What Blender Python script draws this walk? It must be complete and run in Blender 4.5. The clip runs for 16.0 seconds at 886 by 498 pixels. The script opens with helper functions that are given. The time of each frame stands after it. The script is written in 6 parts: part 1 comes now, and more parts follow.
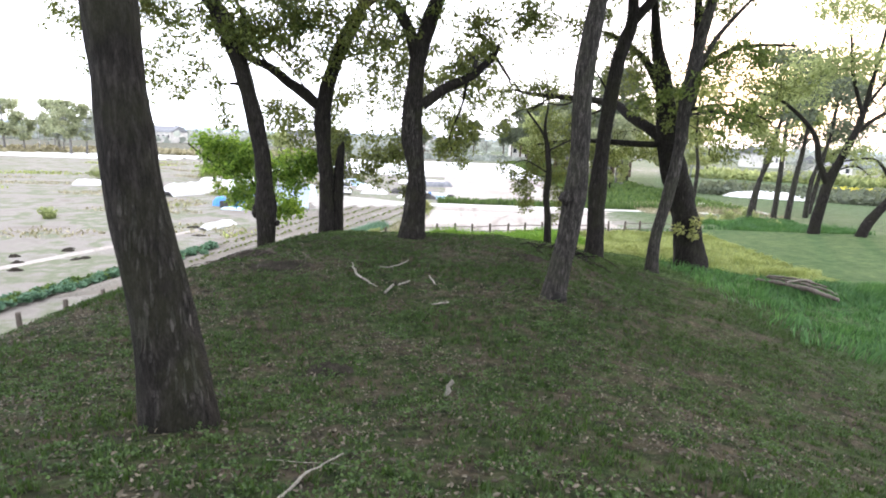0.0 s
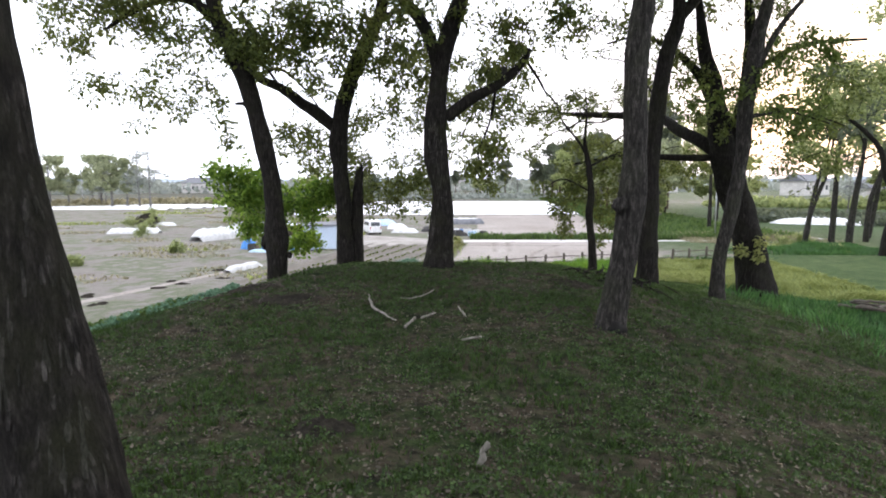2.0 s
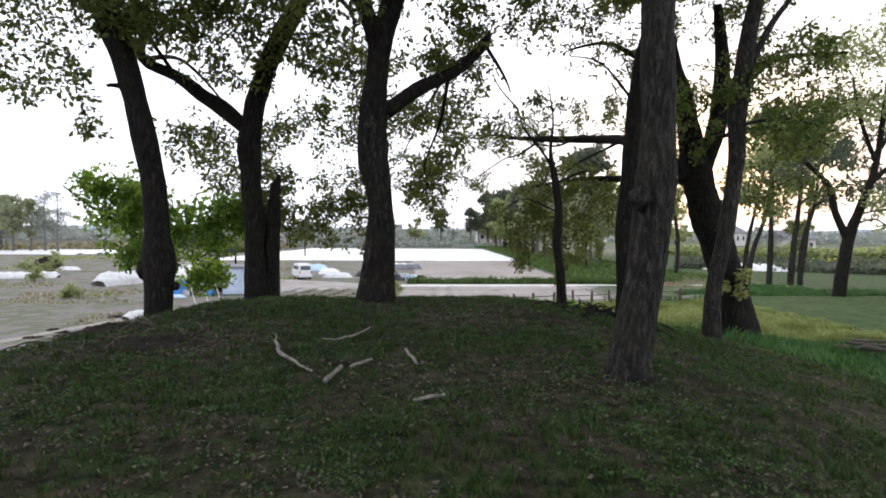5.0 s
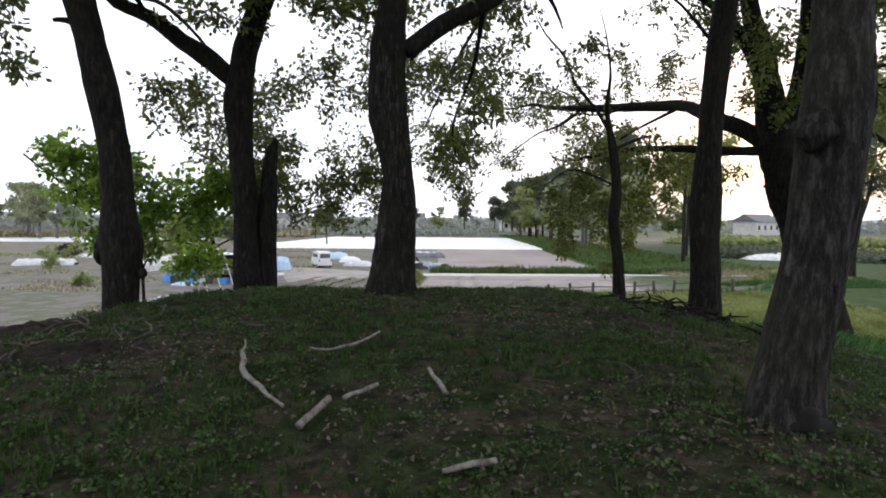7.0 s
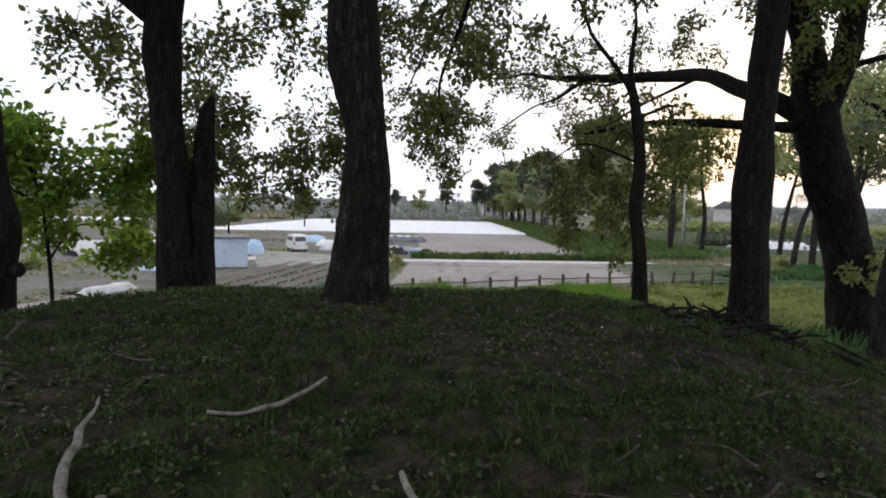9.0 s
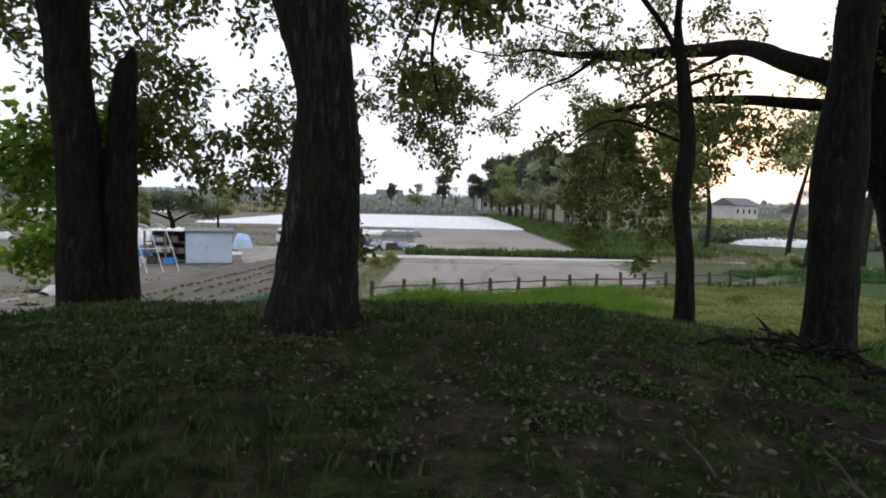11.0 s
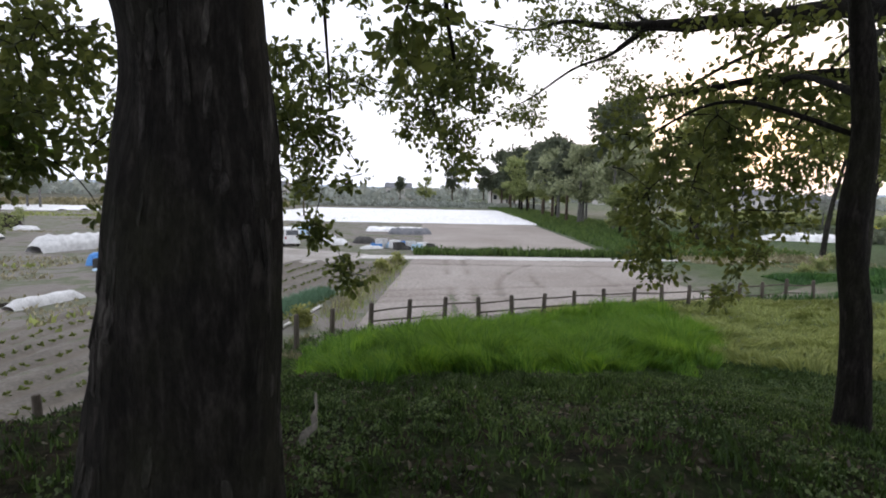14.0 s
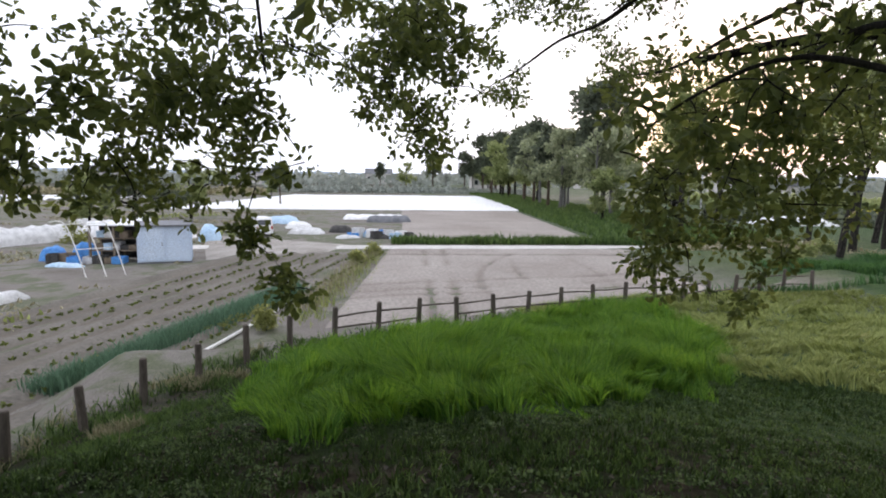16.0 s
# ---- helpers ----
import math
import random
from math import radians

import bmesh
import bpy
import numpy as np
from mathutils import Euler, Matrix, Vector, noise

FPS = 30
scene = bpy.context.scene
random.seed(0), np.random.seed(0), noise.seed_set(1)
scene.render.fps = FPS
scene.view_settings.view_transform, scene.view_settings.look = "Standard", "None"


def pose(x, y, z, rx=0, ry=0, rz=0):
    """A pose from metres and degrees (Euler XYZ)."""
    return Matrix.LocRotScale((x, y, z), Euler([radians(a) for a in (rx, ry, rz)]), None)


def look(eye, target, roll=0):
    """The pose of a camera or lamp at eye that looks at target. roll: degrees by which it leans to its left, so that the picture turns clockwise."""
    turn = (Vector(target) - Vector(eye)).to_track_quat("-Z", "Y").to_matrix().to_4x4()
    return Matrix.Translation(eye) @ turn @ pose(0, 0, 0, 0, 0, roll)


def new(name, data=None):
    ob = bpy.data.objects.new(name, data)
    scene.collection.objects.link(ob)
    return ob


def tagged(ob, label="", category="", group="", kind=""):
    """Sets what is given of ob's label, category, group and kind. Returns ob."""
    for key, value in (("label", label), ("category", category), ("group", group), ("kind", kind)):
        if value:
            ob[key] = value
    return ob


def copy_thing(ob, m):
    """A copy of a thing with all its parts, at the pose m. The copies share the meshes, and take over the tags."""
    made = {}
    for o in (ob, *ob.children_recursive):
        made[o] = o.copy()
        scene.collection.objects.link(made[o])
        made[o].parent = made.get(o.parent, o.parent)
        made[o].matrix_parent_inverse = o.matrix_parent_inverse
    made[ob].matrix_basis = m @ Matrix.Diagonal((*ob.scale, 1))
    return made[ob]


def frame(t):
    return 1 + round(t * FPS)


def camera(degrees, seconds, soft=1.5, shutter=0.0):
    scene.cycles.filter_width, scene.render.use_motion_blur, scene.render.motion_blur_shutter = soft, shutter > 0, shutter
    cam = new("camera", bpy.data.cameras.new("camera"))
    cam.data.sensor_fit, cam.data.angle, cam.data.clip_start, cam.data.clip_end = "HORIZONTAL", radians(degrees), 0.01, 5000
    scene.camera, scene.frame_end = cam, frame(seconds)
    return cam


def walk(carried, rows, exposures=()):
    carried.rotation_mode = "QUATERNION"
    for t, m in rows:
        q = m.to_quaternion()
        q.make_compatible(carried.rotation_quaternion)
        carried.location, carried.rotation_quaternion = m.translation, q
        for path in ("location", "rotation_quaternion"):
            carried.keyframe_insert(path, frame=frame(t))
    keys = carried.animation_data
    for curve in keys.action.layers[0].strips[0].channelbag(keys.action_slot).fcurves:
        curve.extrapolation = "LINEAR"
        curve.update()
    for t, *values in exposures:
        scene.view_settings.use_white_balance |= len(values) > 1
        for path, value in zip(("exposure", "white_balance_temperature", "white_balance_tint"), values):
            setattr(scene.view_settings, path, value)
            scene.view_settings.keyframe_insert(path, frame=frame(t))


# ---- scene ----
cam = camera(74.1, 16.0, 1.9)
METRES, EYE, TILT, LEAN, TURN = 17.0, 1.6, -10.5, -2.0, 0.0
ROWS = [
    (0.0, 0.0, 0.0, 0.0, 0.0, 0.0, -0.0),
    (0.5, 0.0011, 0.0285, -0.0039, -1.41, 2.27, 2.3),
    (1.0, 0.0031, 0.0588, -0.0089, 1.6, 4.64, 0.15),
    (1.5, 0.0052, 0.0882, -0.0156, 1.32, 5.32, 0.37),
    (2.0, 0.004, 0.1197, -0.0176, 3.37, 4.09, 1.62),
    (2.5, 0.0016, 0.1483, -0.0197, 3.29, 0.15, 0.74),
    (3.0, -0.0009, 0.1775, -0.0213, 0.25, 2.45, 1.99),
    (3.5, -0.0033, 0.2103, -0.0244, 4.3, 6.42, 0.51),
    (4.0, -0.0068, 0.2445, -0.0276, 0.13, 7.93, 2.43),
    (6.5, -0.0154, 0.4282, -0.0201, -3.79, 8.97, 2.18),
    (7.0, -0.014, 0.4655, -0.0155, -0.75, 7.78, 1.73),
    (7.5, -0.0155, 0.5005, -0.0094, -1.12, 8.64, 1.07),
    (8.0, -0.0165, 0.5343, -0.0017, -4.2, 6.48, 3.31),
    (8.5, -0.015, 0.5667, 0.0042, -2.62, 6.09, 1.39),
    (11.0, -0.0044, 0.7193, 0.0279, -3.04, 5.56, 1.01),
    (11.5, -0.0021, 0.7462, 0.0344, -2.1, 5.12, 0.6),
    (12.0, -0.0007, 0.7761, 0.0459, -3.65, 6.19, 3.0),
    (12.5, -0.0, 0.8049, 0.0537, -2.05, 6.42, 2.38),
    (13.0, -0.0004, 0.8343, 0.0607, -0.26, 6.33, 2.77),
    (13.5, -0.0015, 0.8612, 0.0702, -2.38, 5.89, 3.18),
    (14.0, -0.0002, 0.8861, 0.0775, -2.1, 4.83, 1.24),
    (14.5, 0.0016, 0.9101, 0.0841, -1.47, 4.57, 0.97),
    (15.0, 0.0031, 0.9352, 0.0907, -2.52, 1.58, 1.64),
    (15.5, 0.0083, 0.9582, 0.0946, -0.71, 4.48, 1.63),
    (16.0, 0.0161, 0.9792, 0.0989, -3.81, 3.37, 2.07),
]
from mathutils.bvhtree import BVHTree

EXPOSURES = [(0.0, 1.42), (1.0, 1.0), (2.0, 0.68), (2.5, 0.78), (3.0, 0.88), (4.0, 0.48), (6.5, 0.04), (8.5, -0.28), (11.0, -0.42), (12.5, -0.15), (14.0, -0.16), (15.0, 0.0), (16.0, 0.02)]
walk(cam, [(t, pose(0, 0, EYE, TILT, LEAN, TURN) @ pose(METRES * x, METRES * y, METRES * z, 90 + pitch, roll, yaw)) for t, x, y, z, yaw, pitch, roll in ROWS], EXPOSURES)

# ---- light: veiled evening sky, low warm sun ahead and to the right ----
SUN_AZ, SUN_EL = 30.0, 4.0
world = bpy.data.worlds.new("evening_sky")
scene.world = world
world.use_nodes = True
wn, wl = world.node_tree.nodes, world.node_tree.links
sky = wn.new("ShaderNodeTexSky")
sky.sky_type = "NISHITA"
sky.sun_disc = False
sky.sun_elevation, sky.sun_rotation = radians(SUN_EL), radians(SUN_AZ)
sky.air_density, sky.dust_density, sky.ozone_density = 1.0, 4.0, 1.0
veil = wn.new("ShaderNodeMix")
veil.data_type = "RGBA"
veil.inputs["Factor"].default_value = 0.8
wl.new(sky.outputs[0], veil.inputs["A"])
veil.inputs["B"].default_value = (10.55, 10.85, 12.2, 1)
# the cloud veil thins round the setting sun
wt, wd, wr = wn.new("ShaderNodeTexCoord"), wn.new("ShaderNodeVectorMath"), wn.new("ShaderNodeMapRange")
wd.operation = "DOT_PRODUCT"
wd.inputs[1].default_value = (math.sin(radians(SUN_AZ)) * math.cos(radians(SUN_EL)), math.cos(radians(SUN_AZ)) * math.cos(radians(SUN_EL)), math.sin(radians(SUN_EL)))
wr.interpolation_type = "SMOOTHSTEP"
for k, v in (("From Min", 0.972), ("From Max", 1.0), ("To Min", 0.86), ("To Max", 0.7)):
    wr.inputs[k].default_value = v
wl.new(wt.outputs["Generated"], wd.inputs[0])
wl.new(wd.outputs["Value"], wr.inputs["Value"])
wl.new(wr.outputs["Result"], veil.inputs["Factor"])
wl.new(veil.outputs["Result"], wn["Background"].inputs["Color"])
wn["Background"].inputs["Strength"].default_value = 0.15
sun = new("sun", bpy.data.lights.new("sun", "SUN"))
sun.data.energy, sun.data.angle, sun.data.color = 1.0, radians(6), (1.0, 0.78, 0.52)
sun.matrix_world = look((60 * math.sin(radians(SUN_AZ)), 60 * math.cos(radians(SUN_AZ)), 60 * math.tan(radians(SUN_EL))), (0, 0, 0))


# ---- materials ----
def ramp(nt, fac, stops):
    r = nt.nodes.new("ShaderNodeValToRGB")
    while len(r.color_ramp.elements) < len(stops):
        r.color_ramp.elements.new(0.5)
    for e, (p, c) in zip(r.color_ramp.elements, stops):
        e.position, e.color = p, (*c, 1)
    nt.links.new(fac, r.inputs[0])
    return r.outputs[0]


def noise_tex(nt, scale, detail=6, stretch=(1, 1, 1), rough=0.6, coords="Object"):
    tc, mp, n = nt.nodes.new("ShaderNodeTexCoord"), nt.nodes.new("ShaderNodeMapping"), nt.nodes.new("ShaderNodeTexNoise")
    mp.inputs["Scale"].default_value = stretch
    n.inputs["Scale"].default_value, n.inputs["Detail"].default_value, n.inputs["Roughness"].default_value = scale, detail, rough
    nt.links.new(tc.outputs[coords], mp.inputs[0])
    nt.links.new(mp.outputs[0], n.inputs["Vector"])
    return n.outputs["Fac"]


def blend(nt, fac, a, b, mode="MIX"):
    m = nt.nodes.new("ShaderNodeMix")
    m.data_type, m.blend_type = "RGBA", mode
    for sock, v in (("Factor", fac), ("A", a), ("B", b)):
        if isinstance(v, (int, float)):
            m.inputs[sock].default_value = v
        elif isinstance(v, tuple):
            m.inputs[sock].default_value = (*v, 1)
        else:
            nt.links.new(v, m.inputs[sock])
    return m.outputs["Result"]


def base_mat(name, rough=0.8, metal=0.0, spec=0.3):
    m = bpy.data.materials.new(name)
    m.use_nodes = True
    b = m.node_tree.nodes["Principled BSDF"]
    b.inputs["Roughness"].default_value, b.inputs["Metallic"].default_value = rough, metal
    b.inputs["Specular IOR Level"].default_value = spec
    return m, m.node_tree, b


def bump(nt, b, height, strength, distance):
    n = nt.nodes.new("ShaderNodeBump")
    n.inputs["Strength"].default_value, n.inputs["Distance"].default_value = strength, distance
    nt.links.new(height, n.inputs["Height"])
    nt.links.new(n.outputs[0], b.inputs["Normal"])


def surface(name, dark, light, scale=3.0, fine=40.0, rough=0.8, metal=0.0, strength=0.4, distance=0.01, stretch=(1, 1, 1), spec=0.3, ruts=None):
    """Two scales of colour variation and a fine relief."""
    m, nt, b = base_mat(name, rough, metal, spec)
    big, small = noise_tex(nt, scale, 5, stretch), noise_tex(nt, fine, 4, stretch)
    col = ramp(nt, big, [(0.3, dark), (0.7, light)])
    grain = ramp(nt, small, [(0.25, (0.62, 0.62, 0.62)), (0.75, (1.25, 1.25, 1.25))])
    col = blend(nt, 1.0, col, grain, "MULTIPLY")
    if ruts:
        at = nt.nodes.new("ShaderNodeAttribute")
        at.attribute_name = "rut"
        col = blend(nt, at.outputs["Fac"], col, ruts)
    nt.links.new(col, b.inputs["Base Color"])
    bump(nt, b, small, strength, distance)
    return m


def leaf_material(name, dark, light, through_dark, through_light, amount=0.45):
    m, nt, b = base_mat(name, 0.55, 0.0, 0.25)
    geo = nt.nodes.new("ShaderNodeNewGeometry")
    rnd = geo.outputs["Random Per Island"]
    nt.links.new(ramp(nt, rnd, [(0.0, dark), (0.75, light), (1.0, tuple(min(1, c * 1.3) for c in light))]), b.inputs["Base Color"])
    tr = nt.nodes.new("ShaderNodeBsdfTranslucent")
    nt.links.new(ramp(nt, rnd, [(0.0, through_dark), (1.0, through_light)]), tr.inputs[0])
    mx = nt.nodes.new("ShaderNodeMixShader")
    mx.inputs[0].default_value = amount
    nt.links.new(b.outputs[0], mx.inputs[1])
    nt.links.new(tr.outputs[0], mx.inputs[2])
    nt.links.new(mx.outputs[0], nt.nodes["Material Output"].inputs[0])
    return m


def bark_material(name, dark, light, moss=(0.07, 0.075, 0.035)):
    m, nt, b = base_mat(name, 0.92, 0.0, 0.15)
    fiss, patch, grain = noise_tex(nt, 20, 8, (1, 1, 0.24), 0.72), noise_tex(nt, 1.6, 5), noise_tex(nt, 70, 4, (1, 1, 0.4))
    col = ramp(nt, fiss, [(0.36, tuple(c * 0.35 for c in dark)), (0.5, dark), (0.68, light)])
    col = blend(nt, ramp(nt, patch, [(0.48, (0, 0, 0)), (0.72, (0.65, 0.65, 0.65))]), col, moss)
    flake = noise_tex(nt, 9, 3, (1, 1, 0.35), 0.45)
    col = blend(nt, ramp(nt, flake, [(0.66, (0, 0, 0)), (0.72, (0.5, 0.5, 0.5))]), col, tuple(c * 1.6 for c in light))
    col = blend(nt, 1.0, col, ramp(nt, grain, [(0.3, (0.6, 0.6, 0.6)), (0.75, (1.3, 1.3, 1.3))]), "MULTIPLY")
    nt.links.new(col, b.inputs["Base Color"])
    bump(nt, b, fiss, 1.0, 0.035)
    return m


BARK = bark_material("oak_bark", (0.013, 0.0112, 0.0095), (0.038, 0.0335, 0.0295), (0.021, 0.022, 0.011))
BARK_GREY = bark_material("grey_bark", (0.025, 0.0225, 0.020), (0.082, 0.075, 0.068), (0.036, 0.038, 0.024))
BARK_PINE = bark_material("pine_bark", (0.08, 0.058, 0.045), (0.2, 0.15, 0.12))
DEADWOOD = surface("bleached_deadwood", (0.085, 0.077, 0.064), (0.28, 0.26, 0.225), 14, 70, 0.85, stretch=(1, 1, 0.3))
BROWN_STICK = surface("brown_stick", (0.03, 0.024, 0.018), (0.10, 0.083, 0.065), 14, 60, 0.9)
LEAF_OAK = leaf_material("oak_leaf", (0.035, 0.055, 0.016), (0.085, 0.115, 0.028), (0.11, 0.135, 0.03), (0.27, 0.29, 0.075), 0.4)
LEAF_BRIGHT = leaf_material("young_leaf", (0.035, 0.075, 0.016), (0.09, 0.16, 0.035), (0.14, 0.26, 0.03), (0.42, 0.58, 0.09), 0.58)
LEAF_MID = leaf_material("fresh_oak_leaf", (0.035, 0.062, 0.016), (0.09, 0.13, 0.032), (0.11, 0.155, 0.03), (0.28, 0.33, 0.08), 0.45)
# LEAF_FAR, LEAF_HAZY, LEAF_PALE, BARK_HAZY: distance haze is put into the colour
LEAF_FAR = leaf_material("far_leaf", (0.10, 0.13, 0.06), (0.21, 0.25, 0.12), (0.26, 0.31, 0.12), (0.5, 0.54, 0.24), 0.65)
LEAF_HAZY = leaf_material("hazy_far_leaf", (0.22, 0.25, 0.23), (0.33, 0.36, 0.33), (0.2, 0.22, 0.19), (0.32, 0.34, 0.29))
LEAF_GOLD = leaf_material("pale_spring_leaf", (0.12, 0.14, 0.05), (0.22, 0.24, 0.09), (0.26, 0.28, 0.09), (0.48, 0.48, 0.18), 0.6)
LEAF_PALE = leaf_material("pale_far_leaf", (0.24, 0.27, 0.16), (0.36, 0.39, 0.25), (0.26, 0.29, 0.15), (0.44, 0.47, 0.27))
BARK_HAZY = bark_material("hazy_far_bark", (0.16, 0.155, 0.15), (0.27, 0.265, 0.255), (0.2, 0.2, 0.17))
NEEDLE = leaf_material("pine_needle", (0.06, 0.075, 0.055), (0.115, 0.135, 0.095), (0.1, 0.12, 0.07), (0.2, 0.225, 0.13), 0.4)
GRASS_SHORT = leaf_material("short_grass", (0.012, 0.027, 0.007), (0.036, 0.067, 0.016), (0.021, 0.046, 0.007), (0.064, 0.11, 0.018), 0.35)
GRASS_TALL = leaf_material("tall_grass", (0.030, 0.092, 0.014), (0.105, 0.225, 0.032), (0.09, 0.21, 0.02), (0.30, 0.47, 0.05), 0.52)
GRASS_MID = leaf_material("meadow_grass", (0.035, 0.07, 0.022), (0.09, 0.145, 0.045), (0.06, 0.11, 0.025), (0.17, 0.24, 0.06), 0.4)
GRASS_LUSH = leaf_material("lush_meadow_grass", (0.024, 0.066, 0.023), (0.062, 0.14, 0.05), (0.04, 0.11, 0.025), (0.13, 0.25, 0.065), 0.4)
GRASS_PALE = leaf_material("pale_mown_grass", (0.18, 0.22, 0.06), (0.34, 0.38, 0.12), (0.14, 0.18, 0.05), (0.3, 0.33, 0.12), 0.35)
GRASS_DRY = leaf_material("dry_weed", (0.20, 0.18, 0.11), (0.34, 0.31, 0.2), (0.15, 0.14, 0.07), (0.3, 0.27, 0.15), 0.3)
WEED = leaf_material("low_weed_leaf", (0.017, 0.036, 0.010), (0.050, 0.086, 0.024), (0.03, 0.06, 0.012), (0.09, 0.14, 0.03), 0.3)
WEED_FRESH = leaf_material("fresh_weed_leaf", (0.028, 0.055, 0.018), (0.12, 0.165, 0.07), (0.05, 0.09, 0.02), (0.14, 0.2, 0.06), 0.3)
LITTER = leaf_material("dead_leaf", (0.022, 0.018, 0.012), (0.115, 0.098, 0.072), (0.03, 0.025, 0.015), (0.07, 0.055, 0.03), 0.15)
ONION = leaf_material("onion_leaf", (0.07, 0.14, 0.09), (0.14, 0.24, 0.16), (0.08, 0.15, 0.08), (0.16, 0.26, 0.14), 0.3)
SOIL = surface("field_soil", (0.28, 0.245, 0.22), (0.38, 0.345, 0.315), 0.25, 9, 0.95, strength=0.8, distance=0.05, spec=0.1, ruts=(0.19, 0.162, 0.14))
SOIL_ROWS = surface("ridged_soil", (0.135, 0.122, 0.105), (0.215, 0.197, 0.172), 0.5, 14, 0.95, strength=0.8, distance=0.05, spec=0.1, ruts=(0.16, 0.14, 0.115))
YARD = surface("trodden_yard_soil", (0.26, 0.235, 0.21), (0.42, 0.395, 0.365), 0.7, 12, 0.95, strength=0.6, distance=0.03, spec=0.1)
TRACK = surface("pale_track", (0.48, 0.455, 0.43), (0.66, 0.64, 0.61), 0.5, 12, 0.9, strength=0.4, distance=0.02)
FILM = surface("white_mulch_film", (0.78, 0.78, 0.80), (0.88, 0.88, 0.88), 0.2, 3, 0.35, strength=0.5, distance=0.05, spec=0.5)
NET = surface("white_net", (0.5, 0.5, 0.5), (0.8, 0.8, 0.8), 3, 30, 0.7, strength=0.6, distance=0.03)
POST = surface("weathered_post", (0.07, 0.058, 0.048), (0.16, 0.135, 0.115), 4, 40, 0.9, stretch=(1, 1, 0.2))
SHED_BLUE = surface("pale_blue_sheet_metal", (0.52, 0.62, 0.76), (0.62, 0.71, 0.83), 1.5, 20, 0.45, strength=0.1, distance=0.004, spec=0.4)
ROOF_DARK = surface("dark_roof_sheet", (0.10, 0.105, 0.12), (0.2, 0.205, 0.22), 2, 20, 0.6)
DARK = surface("dark_clutter", (0.03, 0.03, 0.03), (0.09, 0.085, 0.08), 4, 20, 0.8)
BROWN = surface("brown_board", (0.13, 0.10, 0.07), (0.26, 0.21, 0.16), 4, 30, 0.85)
TARP_BLUE = surface("blue_tarp", (0.05, 0.20, 0.55), (0.12, 0.36, 0.75), 3, 16, 0.5, strength=0.5, distance=0.03)
TARP_PALE = surface("pale_blue_tarp", (0.38, 0.56, 0.75), (0.55, 0.7, 0.84), 2, 16, 0.5, strength=0.5, distance=0.03)
WHITE = surface("white_paint", (0.74, 0.74, 0.74), (0.84, 0.84, 0.84), 2, 30, 0.4, strength=0.1, distance=0.003, spec=0.5)
PIPE = surface("white_pipe", (0.7, 0.69, 0.66), (0.82, 0.81, 0.78), 5, 30, 0.5)
HOLLOW_SHADE = surface("dark_hollow", (0.005, 0.005, 0.004), (0.018, 0.016, 0.014), 5, 30, 0.95)
RUBBER = surface("tyre_rubber", (0.02, 0.02, 0.02), (0.045, 0.045, 0.045), 6, 40, 0.85)
GLASS_DARK = surface("dark_window_glass", (0.03, 0.035, 0.04), (0.06, 0.065, 0.075), 1, 5, 0.08, strength=0.02, distance=0.001, spec=0.6)
LAMP_RED = surface("red_lamp_lens", (0.35, 0.02, 0.02), (0.5, 0.04, 0.03), 5, 30, 0.25)
METAL = surface("galvanised_metal", (0.42, 0.43, 0.44), (0.58, 0.59, 0.6), 3, 40, 0.45, 0.7)
HOUSE_WALL = surface("far_house_wall", (0.5, 0.48, 0.46), (0.68, 0.66, 0.63), 0.6, 6, 0.8)
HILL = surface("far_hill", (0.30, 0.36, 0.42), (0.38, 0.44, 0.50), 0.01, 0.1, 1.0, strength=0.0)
FLOWER = leaf_material("yellow_flower", (0.4, 0.38, 0.06), (0.62, 0.56, 0.1), (0.3, 0.3, 0.05), (0.5, 0.45, 0.1), 0.2)


def ground_material():
    m, nt, b = base_mat("ground", 0.97, 0.0, 0.08)
    at = nt.nodes.new("ShaderNodeAttribute")
    at.attribute_name = "cover"
    n1, n2, n3 = noise_tex(nt, 0.35, 6), noise_tex(nt, 2.2, 6), noise_tex(nt, 28, 6)
    plain = ramp(nt, n1, [(0.3, (0.175, 0.157, 0.14)), (0.46, (0.235, 0.218, 0.2)), (0.56, (0.14, 0.155, 0.10)), (0.64, (0.24, 0.226, 0.208)), (0.78, (0.18, 0.175, 0.145))])
    n4 = noise_tex(nt, 5.0, 8, rough=0.72)
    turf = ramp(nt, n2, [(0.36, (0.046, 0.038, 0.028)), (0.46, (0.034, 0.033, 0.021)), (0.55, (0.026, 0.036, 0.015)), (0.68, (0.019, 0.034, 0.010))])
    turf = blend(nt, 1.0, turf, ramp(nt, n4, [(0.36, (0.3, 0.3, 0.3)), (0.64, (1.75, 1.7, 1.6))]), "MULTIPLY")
    ml = nt.nodes.new("ShaderNodeAttribute")
    ml.attribute_name = "meadow"
    lush = ramp(nt, n2, [(0.35, (0.035, 0.07, 0.026)), (0.65, (0.075, 0.115, 0.045))])
    turf = blend(nt, ml.outputs["Fac"], turf, lush)
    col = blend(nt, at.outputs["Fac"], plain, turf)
    col = blend(nt, 1.0, col, ramp(nt, n3, [(0.25, (0.55, 0.55, 0.55)), (0.75, (1.35, 1.33, 1.3))]), "MULTIPLY")
    nt.links.new(col, b.inputs["Base Color"])
    bump(nt, b, n3, 0.9, 0.05)
    return m


GROUND = ground_material()


